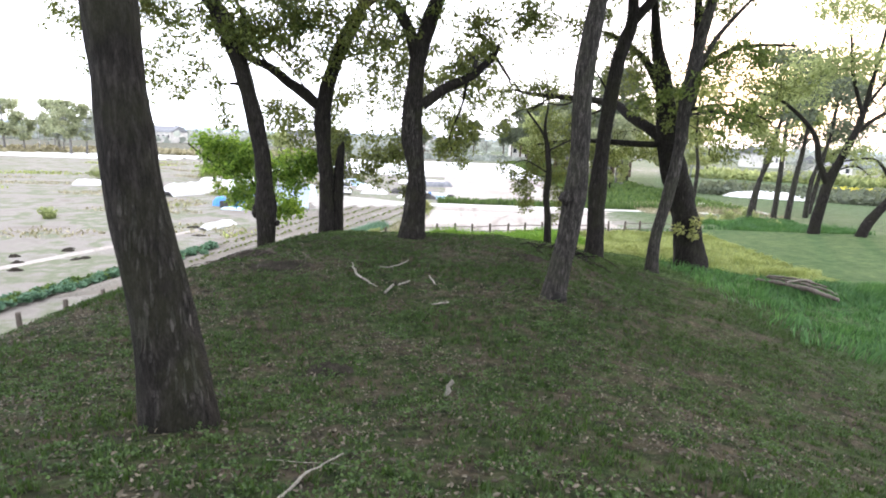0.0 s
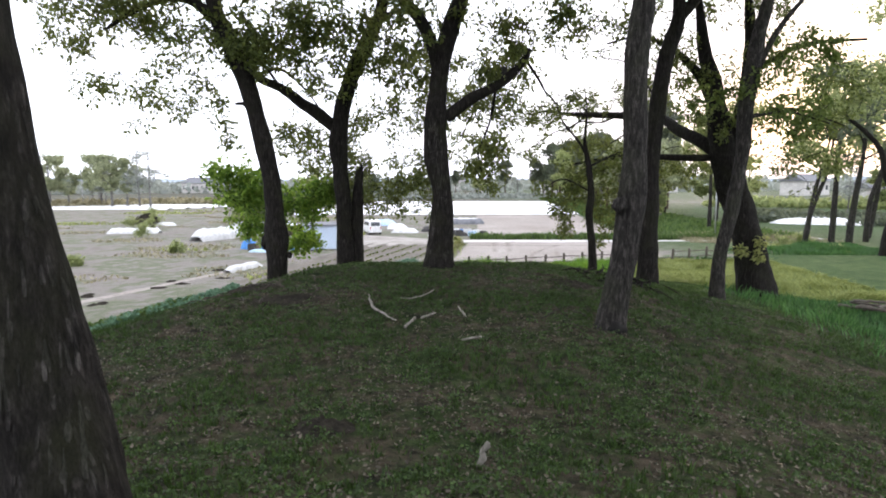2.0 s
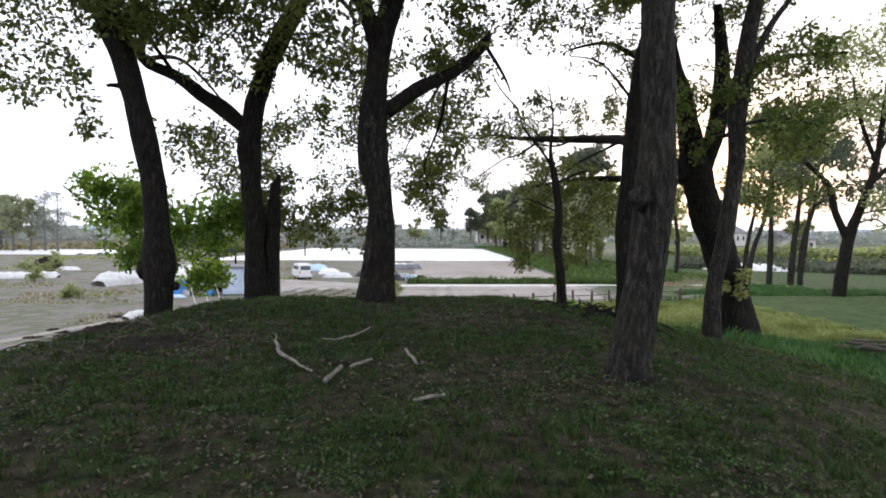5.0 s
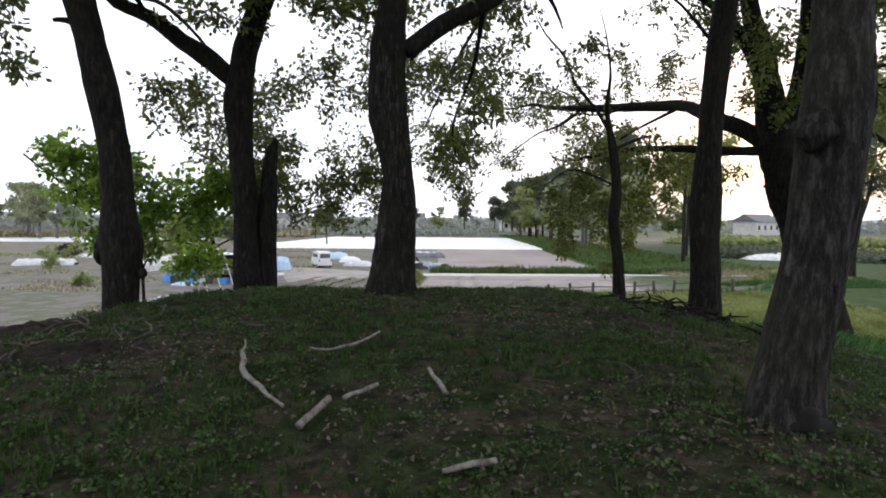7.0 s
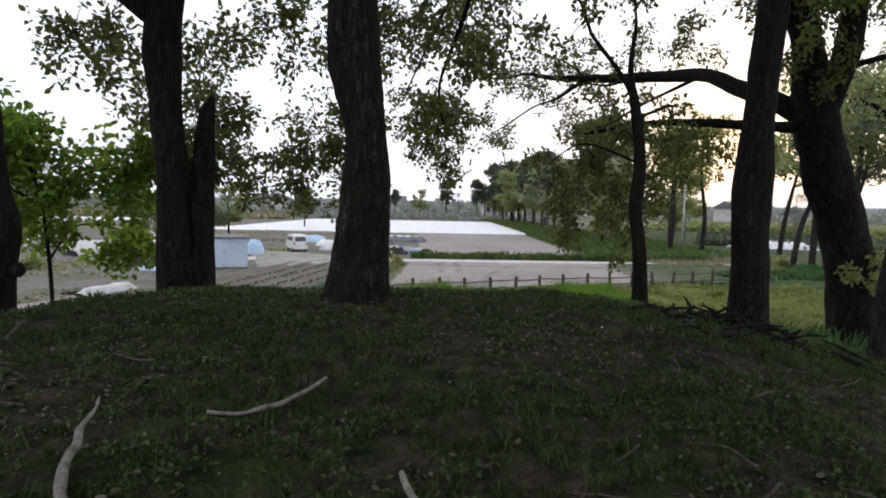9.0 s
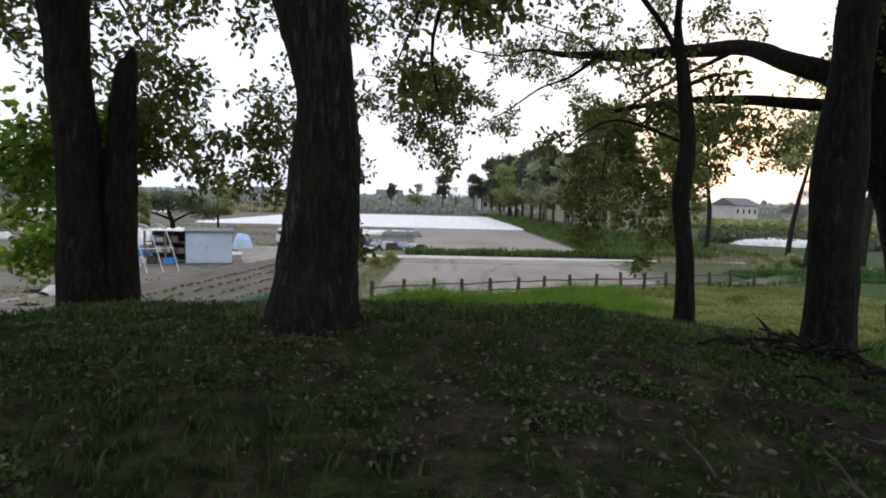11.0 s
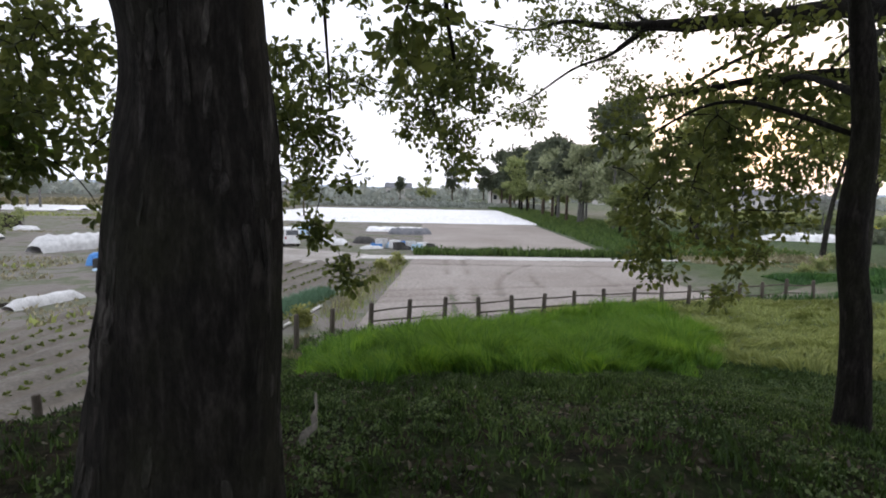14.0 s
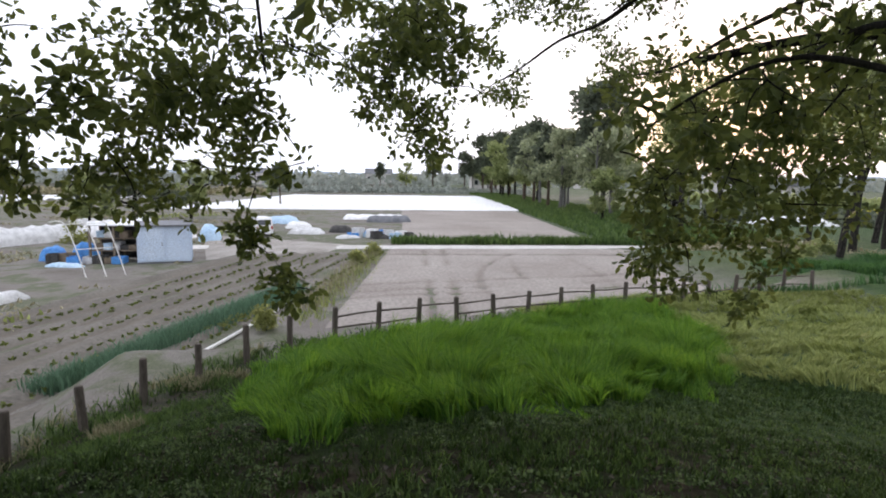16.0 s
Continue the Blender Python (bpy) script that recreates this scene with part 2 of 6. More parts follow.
# ---- building helpers ----
def mesh_object(name, verts, faces, material, parent=None, label="", smooth=False):
    me = bpy.data.meshes.new(name)
    me.from_pydata([tuple(v) for v in verts], [], faces)
    me.materials.append(material)
    if smooth:
        me.polygons.foreach_set("use_smooth", [True] * len(me.polygons))
    ob = new(name, me)
    if parent is not None:
        ob.parent = parent
    return tagged(ob, label)


def part(name, bm, material, parent=None, label=""):
    me = bpy.data.meshes.new(name)
    bm.to_mesh(me)
    bm.free()
    me.materials.append(material)
    ob = new(name, me)
    if parent is not None:
        ob.parent = parent
    return tagged(ob, label)


def thing(name, at, label, category, group="", turn=0.0):
    ob = new(name)
    ob.matrix_world = pose(*at, 0, 0, turn)
    return tagged(ob, label, category, group)


def box(bm, lo, hi, bevel=0.0):
    m = Matrix.LocRotScale([(a + b) / 2 for a, b in zip(lo, hi)], None, [b - a for a, b in zip(lo, hi)])
    made = bmesh.ops.create_cube(bm, size=1, matrix=m)
    if bevel:
        edges = list({e for v in made["verts"] for e in v.link_edges})
        bmesh.ops.bevel(bm, geom=edges, offset=bevel, segments=2, affect="EDGES")
    return bm


def boxed(lo, hi, bevel=0.0):
    return box(bmesh.new(), lo, hi, bevel)


def spline(pts, step):
    """Points (x, y, z, r) smoothed through the given ones."""
    p = np.array(pts, float)
    out = []
    for i in range(len(p) - 1):
        a, b, c, d = p[max(i - 1, 0)], p[i], p[i + 1], p[min(i + 2, len(p) - 1)]
        n = max(2, int(np.linalg.norm(c[:3] - b[:3]) / step))
        for k in range(n):
            u = k / n
            out.append(0.5 * ((2 * b) + (c - a) * u + (2 * a - 5 * b + 4 * c - d) * u * u + (3 * b - a - 3 * c + d) * u ** 3))
    out.append(p[-1])
    return np.array(out)


def tube(pts, sides, lump=0.0, seed=0.0, verts=None, faces=None):
    """A tapered limb along points (x, y, z, r), with an uneven, fluted skin."""
    verts = [] if verts is None else verts
    faces = [] if faces is None else faces
    start = len(verts)
    n = len(pts)
    for i in range(n):
        d = Vector(pts[min(i + 1, n - 1)][:3]) - Vector(pts[max(i - 1, 0)][:3])
        d = d.normalized() if d.length > 1e-6 else Vector((0, 0, 1))
        side = d.cross(Vector((0, 1, 0.001)))
        side = side.normalized() if side.length > 1e-3 else Vector((1, 0, 0))
        up = side.cross(d)
        c, r = Vector(pts[i][:3]), max(0.002, float(pts[i][3]))
        for k in range(sides):
            a = 2 * math.pi * k / sides
            w = side * math.cos(a) + up * math.sin(a)
            rr = r
            if lump:
                q = c + w * r
                rr = r * (1 + lump * noise.noise((q.x * 3 + seed, q.y * 3, q.z * 1.3)) + lump * 0.45 * noise.noise((q.x * 14 + seed, q.y * 14, q.z * 2.2)))
            verts.append(c + w * rr)
    for i in range(n - 1):
        for k in range(sides):
            a, b = start + i * sides + k, start + i * sides + (k + 1) % sides
            faces.append((a, b, b + sides, a + sides))
    faces.append(tuple(range(start + (n - 1) * sides, start + n * sides)))
    faces.append(tuple(reversed(range(start, start + sides))))
    return verts, faces


def limb(name, pts, parent, material, sides=10, lump=0.12, step=0.2, label="", seed=0.0):
    v, f = tube(spline(pts, step), sides, lump, seed)
    return mesh_object(name, v, f, material, parent, label, True)


def leaf_sheet(name, centres, ways, sizes, material, parent=None, width=0.55, fold=0.18, kind=""):
    """Many small folded leaves in one mesh: each a six-cornered blade along its way."""
    n = len(centres)
    rs = np.random.RandomState(n % 9973)
    w = ways / np.linalg.norm(ways, axis=1, keepdims=True)
    ref = rs.normal(size=(n, 3))
    s = np.cross(w, ref)
    s /= np.linalg.norm(s, axis=1, keepdims=True) + 1e-9
    u = np.cross(s, w)
    L = sizes[:, None]
    W = L * width * 0.5
    base, tip = centres, centres + w * L
    r1, r2 = base + w * L * 0.35 + s * W + u * L * fold, base + w * L * 0.72 + s * W * 0.85 + u * L * fold
    l1, l2 = base + w * L * 0.35 - s * W + u * L * fold, base + w * L * 0.72 - s * W * 0.85 + u * L * fold
    co = np.stack([base, r1, r2, tip, l2, l1], 1).reshape(-1, 3)
    k = np.arange(n)[:, None] * 6
    idx = np.concatenate([k + [0, 1, 2, 3], k + [0, 3, 4, 5]], 1).reshape(-1)
    return raw_mesh(name, co, idx, 4, material, parent, kind)


def raw_mesh(name, co, idx, per, material, parent=None, kind=""):
    me = bpy.data.meshes.new(name)
    me.vertices.add(len(co))
    me.vertices.foreach_set("co", co.astype(np.float32).ravel())
    me.loops.add(len(idx))
    me.loops.foreach_set("vertex_index", idx.astype(np.int32))
    me.polygons.add(len(idx) // per)
    me.polygons.foreach_set("loop_start", np.arange(0, len(idx), per, dtype=np.int32))
    me.update(calc_edges=True)
    me.validate()
    me.materials.append(material)
    ob = new(name, me)
    if parent is not None:
        ob.parent = parent
    return tagged(ob, kind=kind)


def blades(name, xy, zs, heights, material, width=0.012, lean=0.45, parent=None, kind="stuff", seed=3, flow=0.0):
    """Bent grass blades, each two faces, standing at the given places."""
    n = len(xy)
    rs = np.random.RandomState(seed)
    a, b = rs.uniform(0, 2 * np.pi, n), rs.uniform(0, 2 * np.pi, n)
    if flow:
        b = np.array([7 * noise.noise((x * flow, y * flow, 1.5)) for x, y in xy]) + rs.normal(0, 0.5, n)
    h = heights[:, None]
    base = np.column_stack([xy, zs])
    side = np.column_stack([np.cos(a), np.sin(a), np.zeros(n)]) * (width * (0.6 + 0.8 * rs.rand(n)))[:, None]
    out = np.column_stack([np.cos(b), np.sin(b), np.zeros(n)]) * (lean * rs.rand(n))[:, None] * h
    up = np.array([[0, 0, 1.0]])
    mid, tip = base + out * 0.35 + up * h * 0.6, base + out + up * h * (0.92 + 0.1 * rs.rand(n)[:, None])
    co = np.stack([base - side, base + side, mid + side * 0.7, tip, mid - side * 0.7], 1).reshape(-1, 3)
    k = np.arange(n)[:, None] * 5
    idx = np.concatenate([k + [0, 1, 2], k + [0, 2, 4], k + [4, 2, 3]], 1).reshape(-1)
    return raw_mesh(name, co, idx, 3, material, parent, kind)


# ---- the ground: a low wooded mound on a flat farmed plain ----
PLAIN = -3.4  # level of the mound's foot, where the fence stands
LOW = -4.64  # level of the farmed plain below it
CREST_Y = [-60, -30, -8, 0, 2.5, 5, 7, 10, 13, 15, 17, 19, 21, 24, 27, 29.5, 31]
CREST_Z = [-3.4, -2.0, 1.0, 0.1, -0.5, -1.15, -1.6, -1.66, -1.48, -1.34, -1.21, -1.43, -1.87, -2.55, -3.07, -3.35, -3.4]

FOOT_Y = [-10, 11.3, 13.7, 17.0, 20.8, 24.1, 26.0, 27.5, 29.0, 34]
FOOT_X = [12.0, 10.9, 9.9, 8.4, 6.5, 4.9, 4.3, 4.3, 4.6, 5.0]

BANK_X = [-2.76, -0.95, 3.18, 7.47, 12.9, 18, 30]
BANK_Y = [28.4, 29.8, 31.8, 33.4, 35.3, 39, 46]


def ease(a, b, v):
    u = np.clip((np.asarray(v, float) - a) / (b - a), 0, 1)
    return u * u * (3 - 2 * u)


def height(x, y):
    x, y = np.asarray(x, float), np.asarray(y, float)
    c = sum(np.interp(y + d, CREST_Y, CREST_Z) for d in (-0.8, -0.4, 0, 0.4, 0.8)) / 5
    base = PLAIN + 0.4 * ease(4, 8, x) * (1 - ease(25, 31, y - 8 * ease(12, 16, x))) * ease(-40, -10, y)
    foot = np.interp(y, FOOT_Y, FOOT_X)
    s = np.where(x > 0, ease(1.5, 11.5, x), ease(0, 1, (-x - foot + 5.0) / 5.0))
    ahead = (y - np.interp(x, BANK_X, BANK_Y)) * 0.9
    aside = (-x - foot) * 0.88
    return c + (base - c) * s + (LOW - PLAIN) * ease(0.35, 2.5, np.maximum(ahead, aside)) * (1 - 0.45 * ease(13, 18, x) * (1 - ease(44, 60, y)))


def ground_z(x, y):
    return float(height(x, y))


def axis(parts):
    out = [np.arange(a, b, s) for a, b, s in parts]
    return np.unique(np.round(np.concatenate(out), 3))


def build_ground():
    xs = axis([(-2000, -200, 200), (-200, -40, 20), (-40, -14, 2), (-14, 16, 0.25), (16, 40, 2), (40, 200, 20), (200, 2001, 200)])
    ys = axis([(-800, -100, 100), (-100, -14, 6), (-14, -2, 1), (-2, 40, 0.25), (40, 60, 2), (60, 200, 20), (200, 3001, 200)])
    X, Y = np.meshgrid(xs, ys)
    Z = height(X, Y)
    near = ((X > -14) & (X < 16) & (Y > -2) & (Y < 34)).ravel()
    co = np.column_stack([X.ravel(), Y.ravel(), Z.ravel()])
    for i in np.nonzero(near)[0]:
        x, y = co[i, 0], co[i, 1]
        up = min(1.0, max(0.0, (co[i, 2] - PLAIN) * 2))
        co[i, 2] += up * (0.05 * noise.noise((x * 0.9, y * 0.9, 0)) + 0.025 * noise.noise((x * 3.1, y * 3.1, 5)))
    nx, ny = len(xs), len(ys)
    i, j = np.meshgrid(np.arange(nx - 1), np.arange(ny - 1))
    a = (j * nx + i).ravel()
    idx = np.column_stack([a, a + 1, a + 1 + nx, a + nx]).ravel()
    ob = raw_mesh("ground", co, idx, 4, GROUND)
    me = ob.data
    me.polygons.foreach_set("use_smooth", [True] * len(me.polygons))
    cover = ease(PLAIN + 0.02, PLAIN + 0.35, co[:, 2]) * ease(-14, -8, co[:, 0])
    beside = ((co[:, 0] + 4.42) * -4.5 + (co[:, 1] - 24.1) * 2.47) / 5.13
    verge = (1 - ease(0.1, 0.9, beside)) * ease(-12, -9, co[:, 0]) * (1 - ease(27.6, 28.6, co[:, 1])) * ease(9, 12, co[:, 1])
    cover = np.maximum(cover, verge * 0.85)
    right = ease(14, 17, co[:, 0]) * (1 - ease(120, 160, co[:, 1]))
    right = np.maximum(right, ease(5, 9, co[:, 0]) * (1 - ease(31, 34, co[:, 1])))
    far = ease(140, 220, co[:, 1]) * 0.6
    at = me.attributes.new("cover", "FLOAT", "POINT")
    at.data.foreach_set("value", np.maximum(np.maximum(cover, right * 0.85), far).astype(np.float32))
    lush = np.maximum(ease(3.5, 6.5, co[:, 0]) * ease(20, 24, co[:, 1] + 0.5 * co[:, 0]), ease(6.5, 12.5, co[:, 0]))
    lush = np.maximum(lush, ease(-2.5, -1, co[:, 0]) * ease(20.5, 23, co[:, 1]) * (1 - ease(30, 32, co[:, 1])))
    ml = me.attributes.new("meadow", "FLOAT", "POINT")
    ml.data.foreach_set("value", lush.astype(np.float32))
    tagged(ob, "grassy mound and flat dirt farmland around it", "ground", kind="structure")


build_ground()


# the plain's plan is drawn reduced about the camera's eye over the crest; lay_out() brings it to full size
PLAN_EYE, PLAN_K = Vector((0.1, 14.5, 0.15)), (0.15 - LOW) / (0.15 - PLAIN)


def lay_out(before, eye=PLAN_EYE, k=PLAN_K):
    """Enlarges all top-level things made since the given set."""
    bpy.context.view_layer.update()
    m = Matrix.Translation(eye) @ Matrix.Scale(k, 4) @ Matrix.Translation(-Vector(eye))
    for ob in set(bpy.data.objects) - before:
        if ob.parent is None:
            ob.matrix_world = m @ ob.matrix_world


def sheet(name, corners, z, material, label, category, cells=0.5, rough=0.02, relief=None):
    """A field or track: a four-cornered patch with real relief, skirted into the ground."""
    a, b, c, d = [np.array(p, float) for p in corners]
    nu = max(2, min(160, int(max(np.linalg.norm(b - a), np.linalg.norm(c - d)) / cells)))
    nv = max(2, min(160, int(max(np.linalg.norm(d - a), np.linalg.norm(c - b)) / cells)))
    u, v = np.meshgrid(np.linspace(0, 1, nu + 1), np.linspace(0, 1, nv + 1))
    P = (a * ((1 - u) * (1 - v))[..., None] + b * (u * (1 - v))[..., None] + c * (u * v)[..., None] + d * ((1 - u) * v)[..., None])
    X, Y = P[..., 0].ravel(), P[..., 1].ravel()
    Z = np.array([z + rough * noise.noise((x * 1.3, y * 1.3, z)) for x, y in zip(X, Y)])
    if relief is not None:
        Z = Z + relief(X, Y)
    edge = ((u == 0) | (u == 1) | (v == 0) | (v == 1)).ravel()
    Z[edge] = z - 0.08
    i, j = np.meshgrid(np.arange(nu), np.arange(nv))
    k = (j * (nu + 1) + i).ravel()
    ob = raw_mesh(name, np.column_stack([X, Y, Z]), np.column_stack([k, k + 1, k + nu + 2, k + nu + 1]).ravel(), 4, material)
    ob.data.polygons.foreach_set("use_smooth", [True] * len(ob.data.polygons))
    if relief is not None:
        at = ob.data.attributes.new("rut", "FLOAT", "POINT")
        at.data.foreach_set("value", np.clip(-relief(X, Y) / 0.07, 0, 1).astype(np.float32))
    return tagged(ob, label, category, kind="structure")


def ruts(x, y):
    """Curved tyre tracks pressed into the near field."""
    d = np.zeros_like(x)
    worn = np.array([0.45 + 1.1 * noise.noise((a * 0.35, b * 0.35, 3)) for a, b in zip(x, y)]).clip(0, 1)
    for x0, bend, tilt, deep in ((1.3, 0.0, 0.02, 1.0), (2.15, 0.0, 0.03, 0.9), (3.0, 0.09, 0.0, 0.9), (4.6, 0.05, -0.08, 0.5), (7.9, -0.03, 0.12, 0.35), (10.6, 0.02, -0.05, 0.3)):
        c = x0 + bend * (y - 35) ** 2 * 0.4 + tilt * (y - 38)
        d -= 0.09 * deep * worn * np.exp(-((x - c) / 0.15) ** 2)
        d += 0.05 * deep * worn * np.exp(-((x - c - 0.34) / 0.16) ** 2)
    for y0 in (33.6, 34.5, 35.7):
        d -= 0.07 * worn * np.exp(-((y - y0 - 0.2 * x - 0.1 * np.sin(x * 1.7)) / 0.16) ** 2) * (x < 9)
    d -= 0.06 * np.exp(-((y - 43.2 - 0.05 * np.sin(x)) / 0.2) ** 2)
    return d


ROW_WAY = np.array([0.22, 0.975])


def ridges(x, y):
    across = x * ROW_WAY[1] - y * ROW_WAY[0]
    return 0.05 * np.cos(across * 2 * math.pi / 0.95)


before = set(bpy.data.objects)
sheet("field", ((-1.6, 29.9), (18.5, 34.6), (18.0, 45.4), (-0.3, 45.4)), PLAIN + 0.05, SOIL, "bare raked soil field with curved tyre tracks", "field", 0.14, 0.03, ruts)
sheet("field", ((0.2, 49.2), (11.8, 49.2), (13.1, 79.3), (0.2, 79.3)), PLAIN + 0.04, SOIL, "bare level soil field beyond the farm track", "field", 0.4, 0.03)
sheet("field", ((-11.6, 18.6), (-4.9, 22.6), (-1.9, 43.6), (-7.4, 44.0)), PLAIN + 0.05, SOIL_ROWS, "ridged vegetable field with rows of seedlings", "field", 0.16, 0.02, ridges)
sheet("road", ((-13, 45.2), (20.5, 45.9), (20.5, 47.1), (-13, 46.9)), PLAIN + 0.06, TRACK, "pale compacted farm track between the fields", "road", 0.4, 0.015)
sheet("road", ((-8.0, 41.5), (-3.2, 44.2), (-2.4, 47), (-11.5, 52)), PLAIN + 0.07, YARD, "pale dirt yard beside the small shed", "yard", 0.4, 0.02)
sheet("road", ((21.2, 57.5), (22.6, 57.8), (25.2, 48.0), (23.6, 47.6)), PLAIN + 0.06, TRACK, "narrow pale path through the grass", "path", 0.4, 0.015)
sheet("road", ((24.0, 27.5), (60.0, 24.0), (60.0, 27.5), (25.5, 30.2)), PLAIN + 0.06, TRACK, "grey lane beside the grass verge", "road", 0.5, 0.015)
sheet("road", ((-16.0, 18.5), (-15.2, 18.2), (-10.6, 33.3), (-11.2, 33.9)), PLAIN + 0.05, SOIL, "pale dirt track round the mound", "road", 0.3, 0.03)

# white plastic mulch: long slightly arched strips
def film_strip(x0, x1, y, w, label, sag):
    v, f = [], []
    nx = 40
    for i in range(nx + 1):
        x = x0 + (x1 - x0) * i / nx
        for k in range(5):
            s = k / 4
            v.append((x, y + (s - 0.5) * w + 0.05 * noise.noise((x * 0.6, y, 0)), PLAIN + 0.02 + sag * math.sin(math.pi * s) + 0.03 * noise.noise((x * 0.8, y + s, 3))))
    for i in range(nx):
        for k in range(4):
            a = i * 5 + k
            f.append((a, a + 5, a + 6, a + 1))
    ob = mesh_object("mulch_film", v, f, FILM, None, label, True)
    tagged(ob, category="plastic film", group="mulch film strips")


for i in range(23):
    y = 81.0 + i * 2.05
    film_strip(-24 + 0.2 * i, 13.2 + 0.06 * (y - 80), y, 1.95, "white plastic mulch film stretched over field rows", 0.16)
for i in range(7):
    film_strip(-150, -48 + 1.5 * i, 96 + i * 2.6, 2.4, "white plastic film over distant field rows", 0.2)
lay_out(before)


# ---- trees on the mound ----
def grow(tree, nodes, blobs, leaf, leaf_mat, per=11, twig_mat=None, clump=0.24, seed=1, droop=0.15, r0=0.012):
    """Twigs that branch off the limbs toward points inside the blobs, with a tuft of leaves at each end."""
    rs = np.random.RandomState(seed)
    ends = []
    for cx, cy, cz, rx, ry, rz, n in blobs:
        m = max(2, n // 5)
        d = rs.normal(size=(m, 3))
        d /= np.linalg.norm(d, axis=1, keepdims=True)
        hub = np.array([cx, cy, cz]) + d * rs.rand(m, 1) ** 0.45 * np.array([rx, ry, rz])
        ends.append(hub[rs.randint(0, m, n)] + rs.normal(size=(n, 3)) * min(0.26, 0.22 * (rx + ry + rz) / 3) * np.array([1, 1, 0.7]) * clump / 0.2)
    ends = np.concatenate(ends)
    net = np.array(nodes, float)[:, :3]
    near = np.array([np.min(np.sum((net - e) ** 2, 1)) for e in ends])
    V, F = [], []
    for e in ends[np.argsort(near)]:
        j = int(np.argmin(np.sum((net - e) ** 2, 1)))
        s = net[j]
        dist = float(np.linalg.norm(e - s))
        mid = (s + e) / 2 + rs.normal(size=3) * 0.10 * dist + np.array([0, 0, droop * dist])
        q = s * 0.5625 + mid * 0.375 + e * 0.0625
        q2 = s * 0.0625 + mid * 0.375 + e * 0.5625
        w = r0 * min(2.4, 0.5 + dist * 0.6)
        tube([(*s, w), (*q, w * 0.85), (*((s + 2 * mid + e) / 4), w * 0.7), (*q2, w * 0.5), (*e, w * 0.3)], 4, 0, 0, V, F)
        net = np.vstack([net, q, (s + 2 * mid + e) / 4, q2, e])
    tagged(mesh_object("branchwork", V, F, twig_mat or BARK, tree), kind="stuff")
    n = len(ends) * per
    c = np.repeat(ends, per, 0)
    d = rs.normal(size=(n, 3))
    d[:, 2] -= 0.15
    d /= np.linalg.norm(d, axis=1, keepdims=True)
    pos = c + d * (rs.rand(n, 1) ** 0.7) * clump
    way = d + rs.normal(size=(n, 3)) * 0.5
    way[:, 2] -= 0.25
    leaf_sheet("crown", pos, way, leaf * (0.6 + 0.7 * rs.rand(n)), leaf_mat, tree, 0.58)


def nodes_of(*limbs):
    return np.concatenate([spline(l, 0.25) for l in limbs])


def flare(pts, wide=1.7, drop=0.25, level=None):
    """Adds a spreading foot, sunk a little into the soil."""
    x, y, z, r = pts[0]
    g = ground_z(x, y) if level is None else level
    return [(x, y, g - drop, r * wide), (x, y, g + 0.05, r * wide * 0.82)] + [p for p in pts if p[2] > g + 0.25]


def oak(label, trunk, limbs, blobs, bark=BARK, leaf=0.104, leaf_mat=LEAF_OAK, sides=28, lump=0.13, per=15, seed=1, clump=0.19, foot=1.45, droop=0.15, start=1, eye=(-0.06, 3.57, 0.5), k=1.0, k_leaf=0, dense=0.78, girth=1.0, upper=0.0, shade=2.6, level=None, group="trees on the mound"):
    def away(p):
        return (*(e + (c - e) * k for c, e in zip(p[:3], eye)), p[3] * girth * (1 + (k - 1) * 0.5))
    trunk, limbs = [away(p) for p in trunk], [[away(p) for p in l] for l in limbs]
    if k_leaf:
        blobs = [(*away((*q[:3], 0))[:3], *q[3:]) for q in blobs]
    blobs = [(*q[:6], int(q[6] * dense)) for q in blobs]
    tree = new("tree")
    tagged(tree, label, "tree", group)
    tp = flare(trunk, foot, level=level)
    limb("trunk", tp, tree, bark, sides, lump, 0.09, seed=seed)
    for l in limbs:
        limb("limb", l, tree, bark, 12, 0.12, 0.18, seed=seed + 7)
    grow(tree, nodes_of(*limbs) if start and limbs else nodes_of(trunk[len(trunk) // 2:], *limbs), blobs, leaf, leaf_mat, per, bark, clump, seed, droop)
    # unseen crown of oversized leaves, added high up to shade the mound
    if upper:
        rs = np.random.RandomState(seed + 5)
        n = int(2600 * shade)
        d = rs.normal(size=(n, 3))
        d /= np.linalg.norm(d, axis=1, keepdims=True)
        pos = np.array([trunk[-1][0], trunk[-1][1], 8.9]) + d * rs.rand(n, 1) ** 0.4 * np.array([upper, upper, 1.3])
        leaf_sheet("upper_crown", pos, rs.normal(size=(n, 3)), 0.3 * (0.6 + 0.8 * rs.rand(n)), leaf_mat, tree)
    return tree


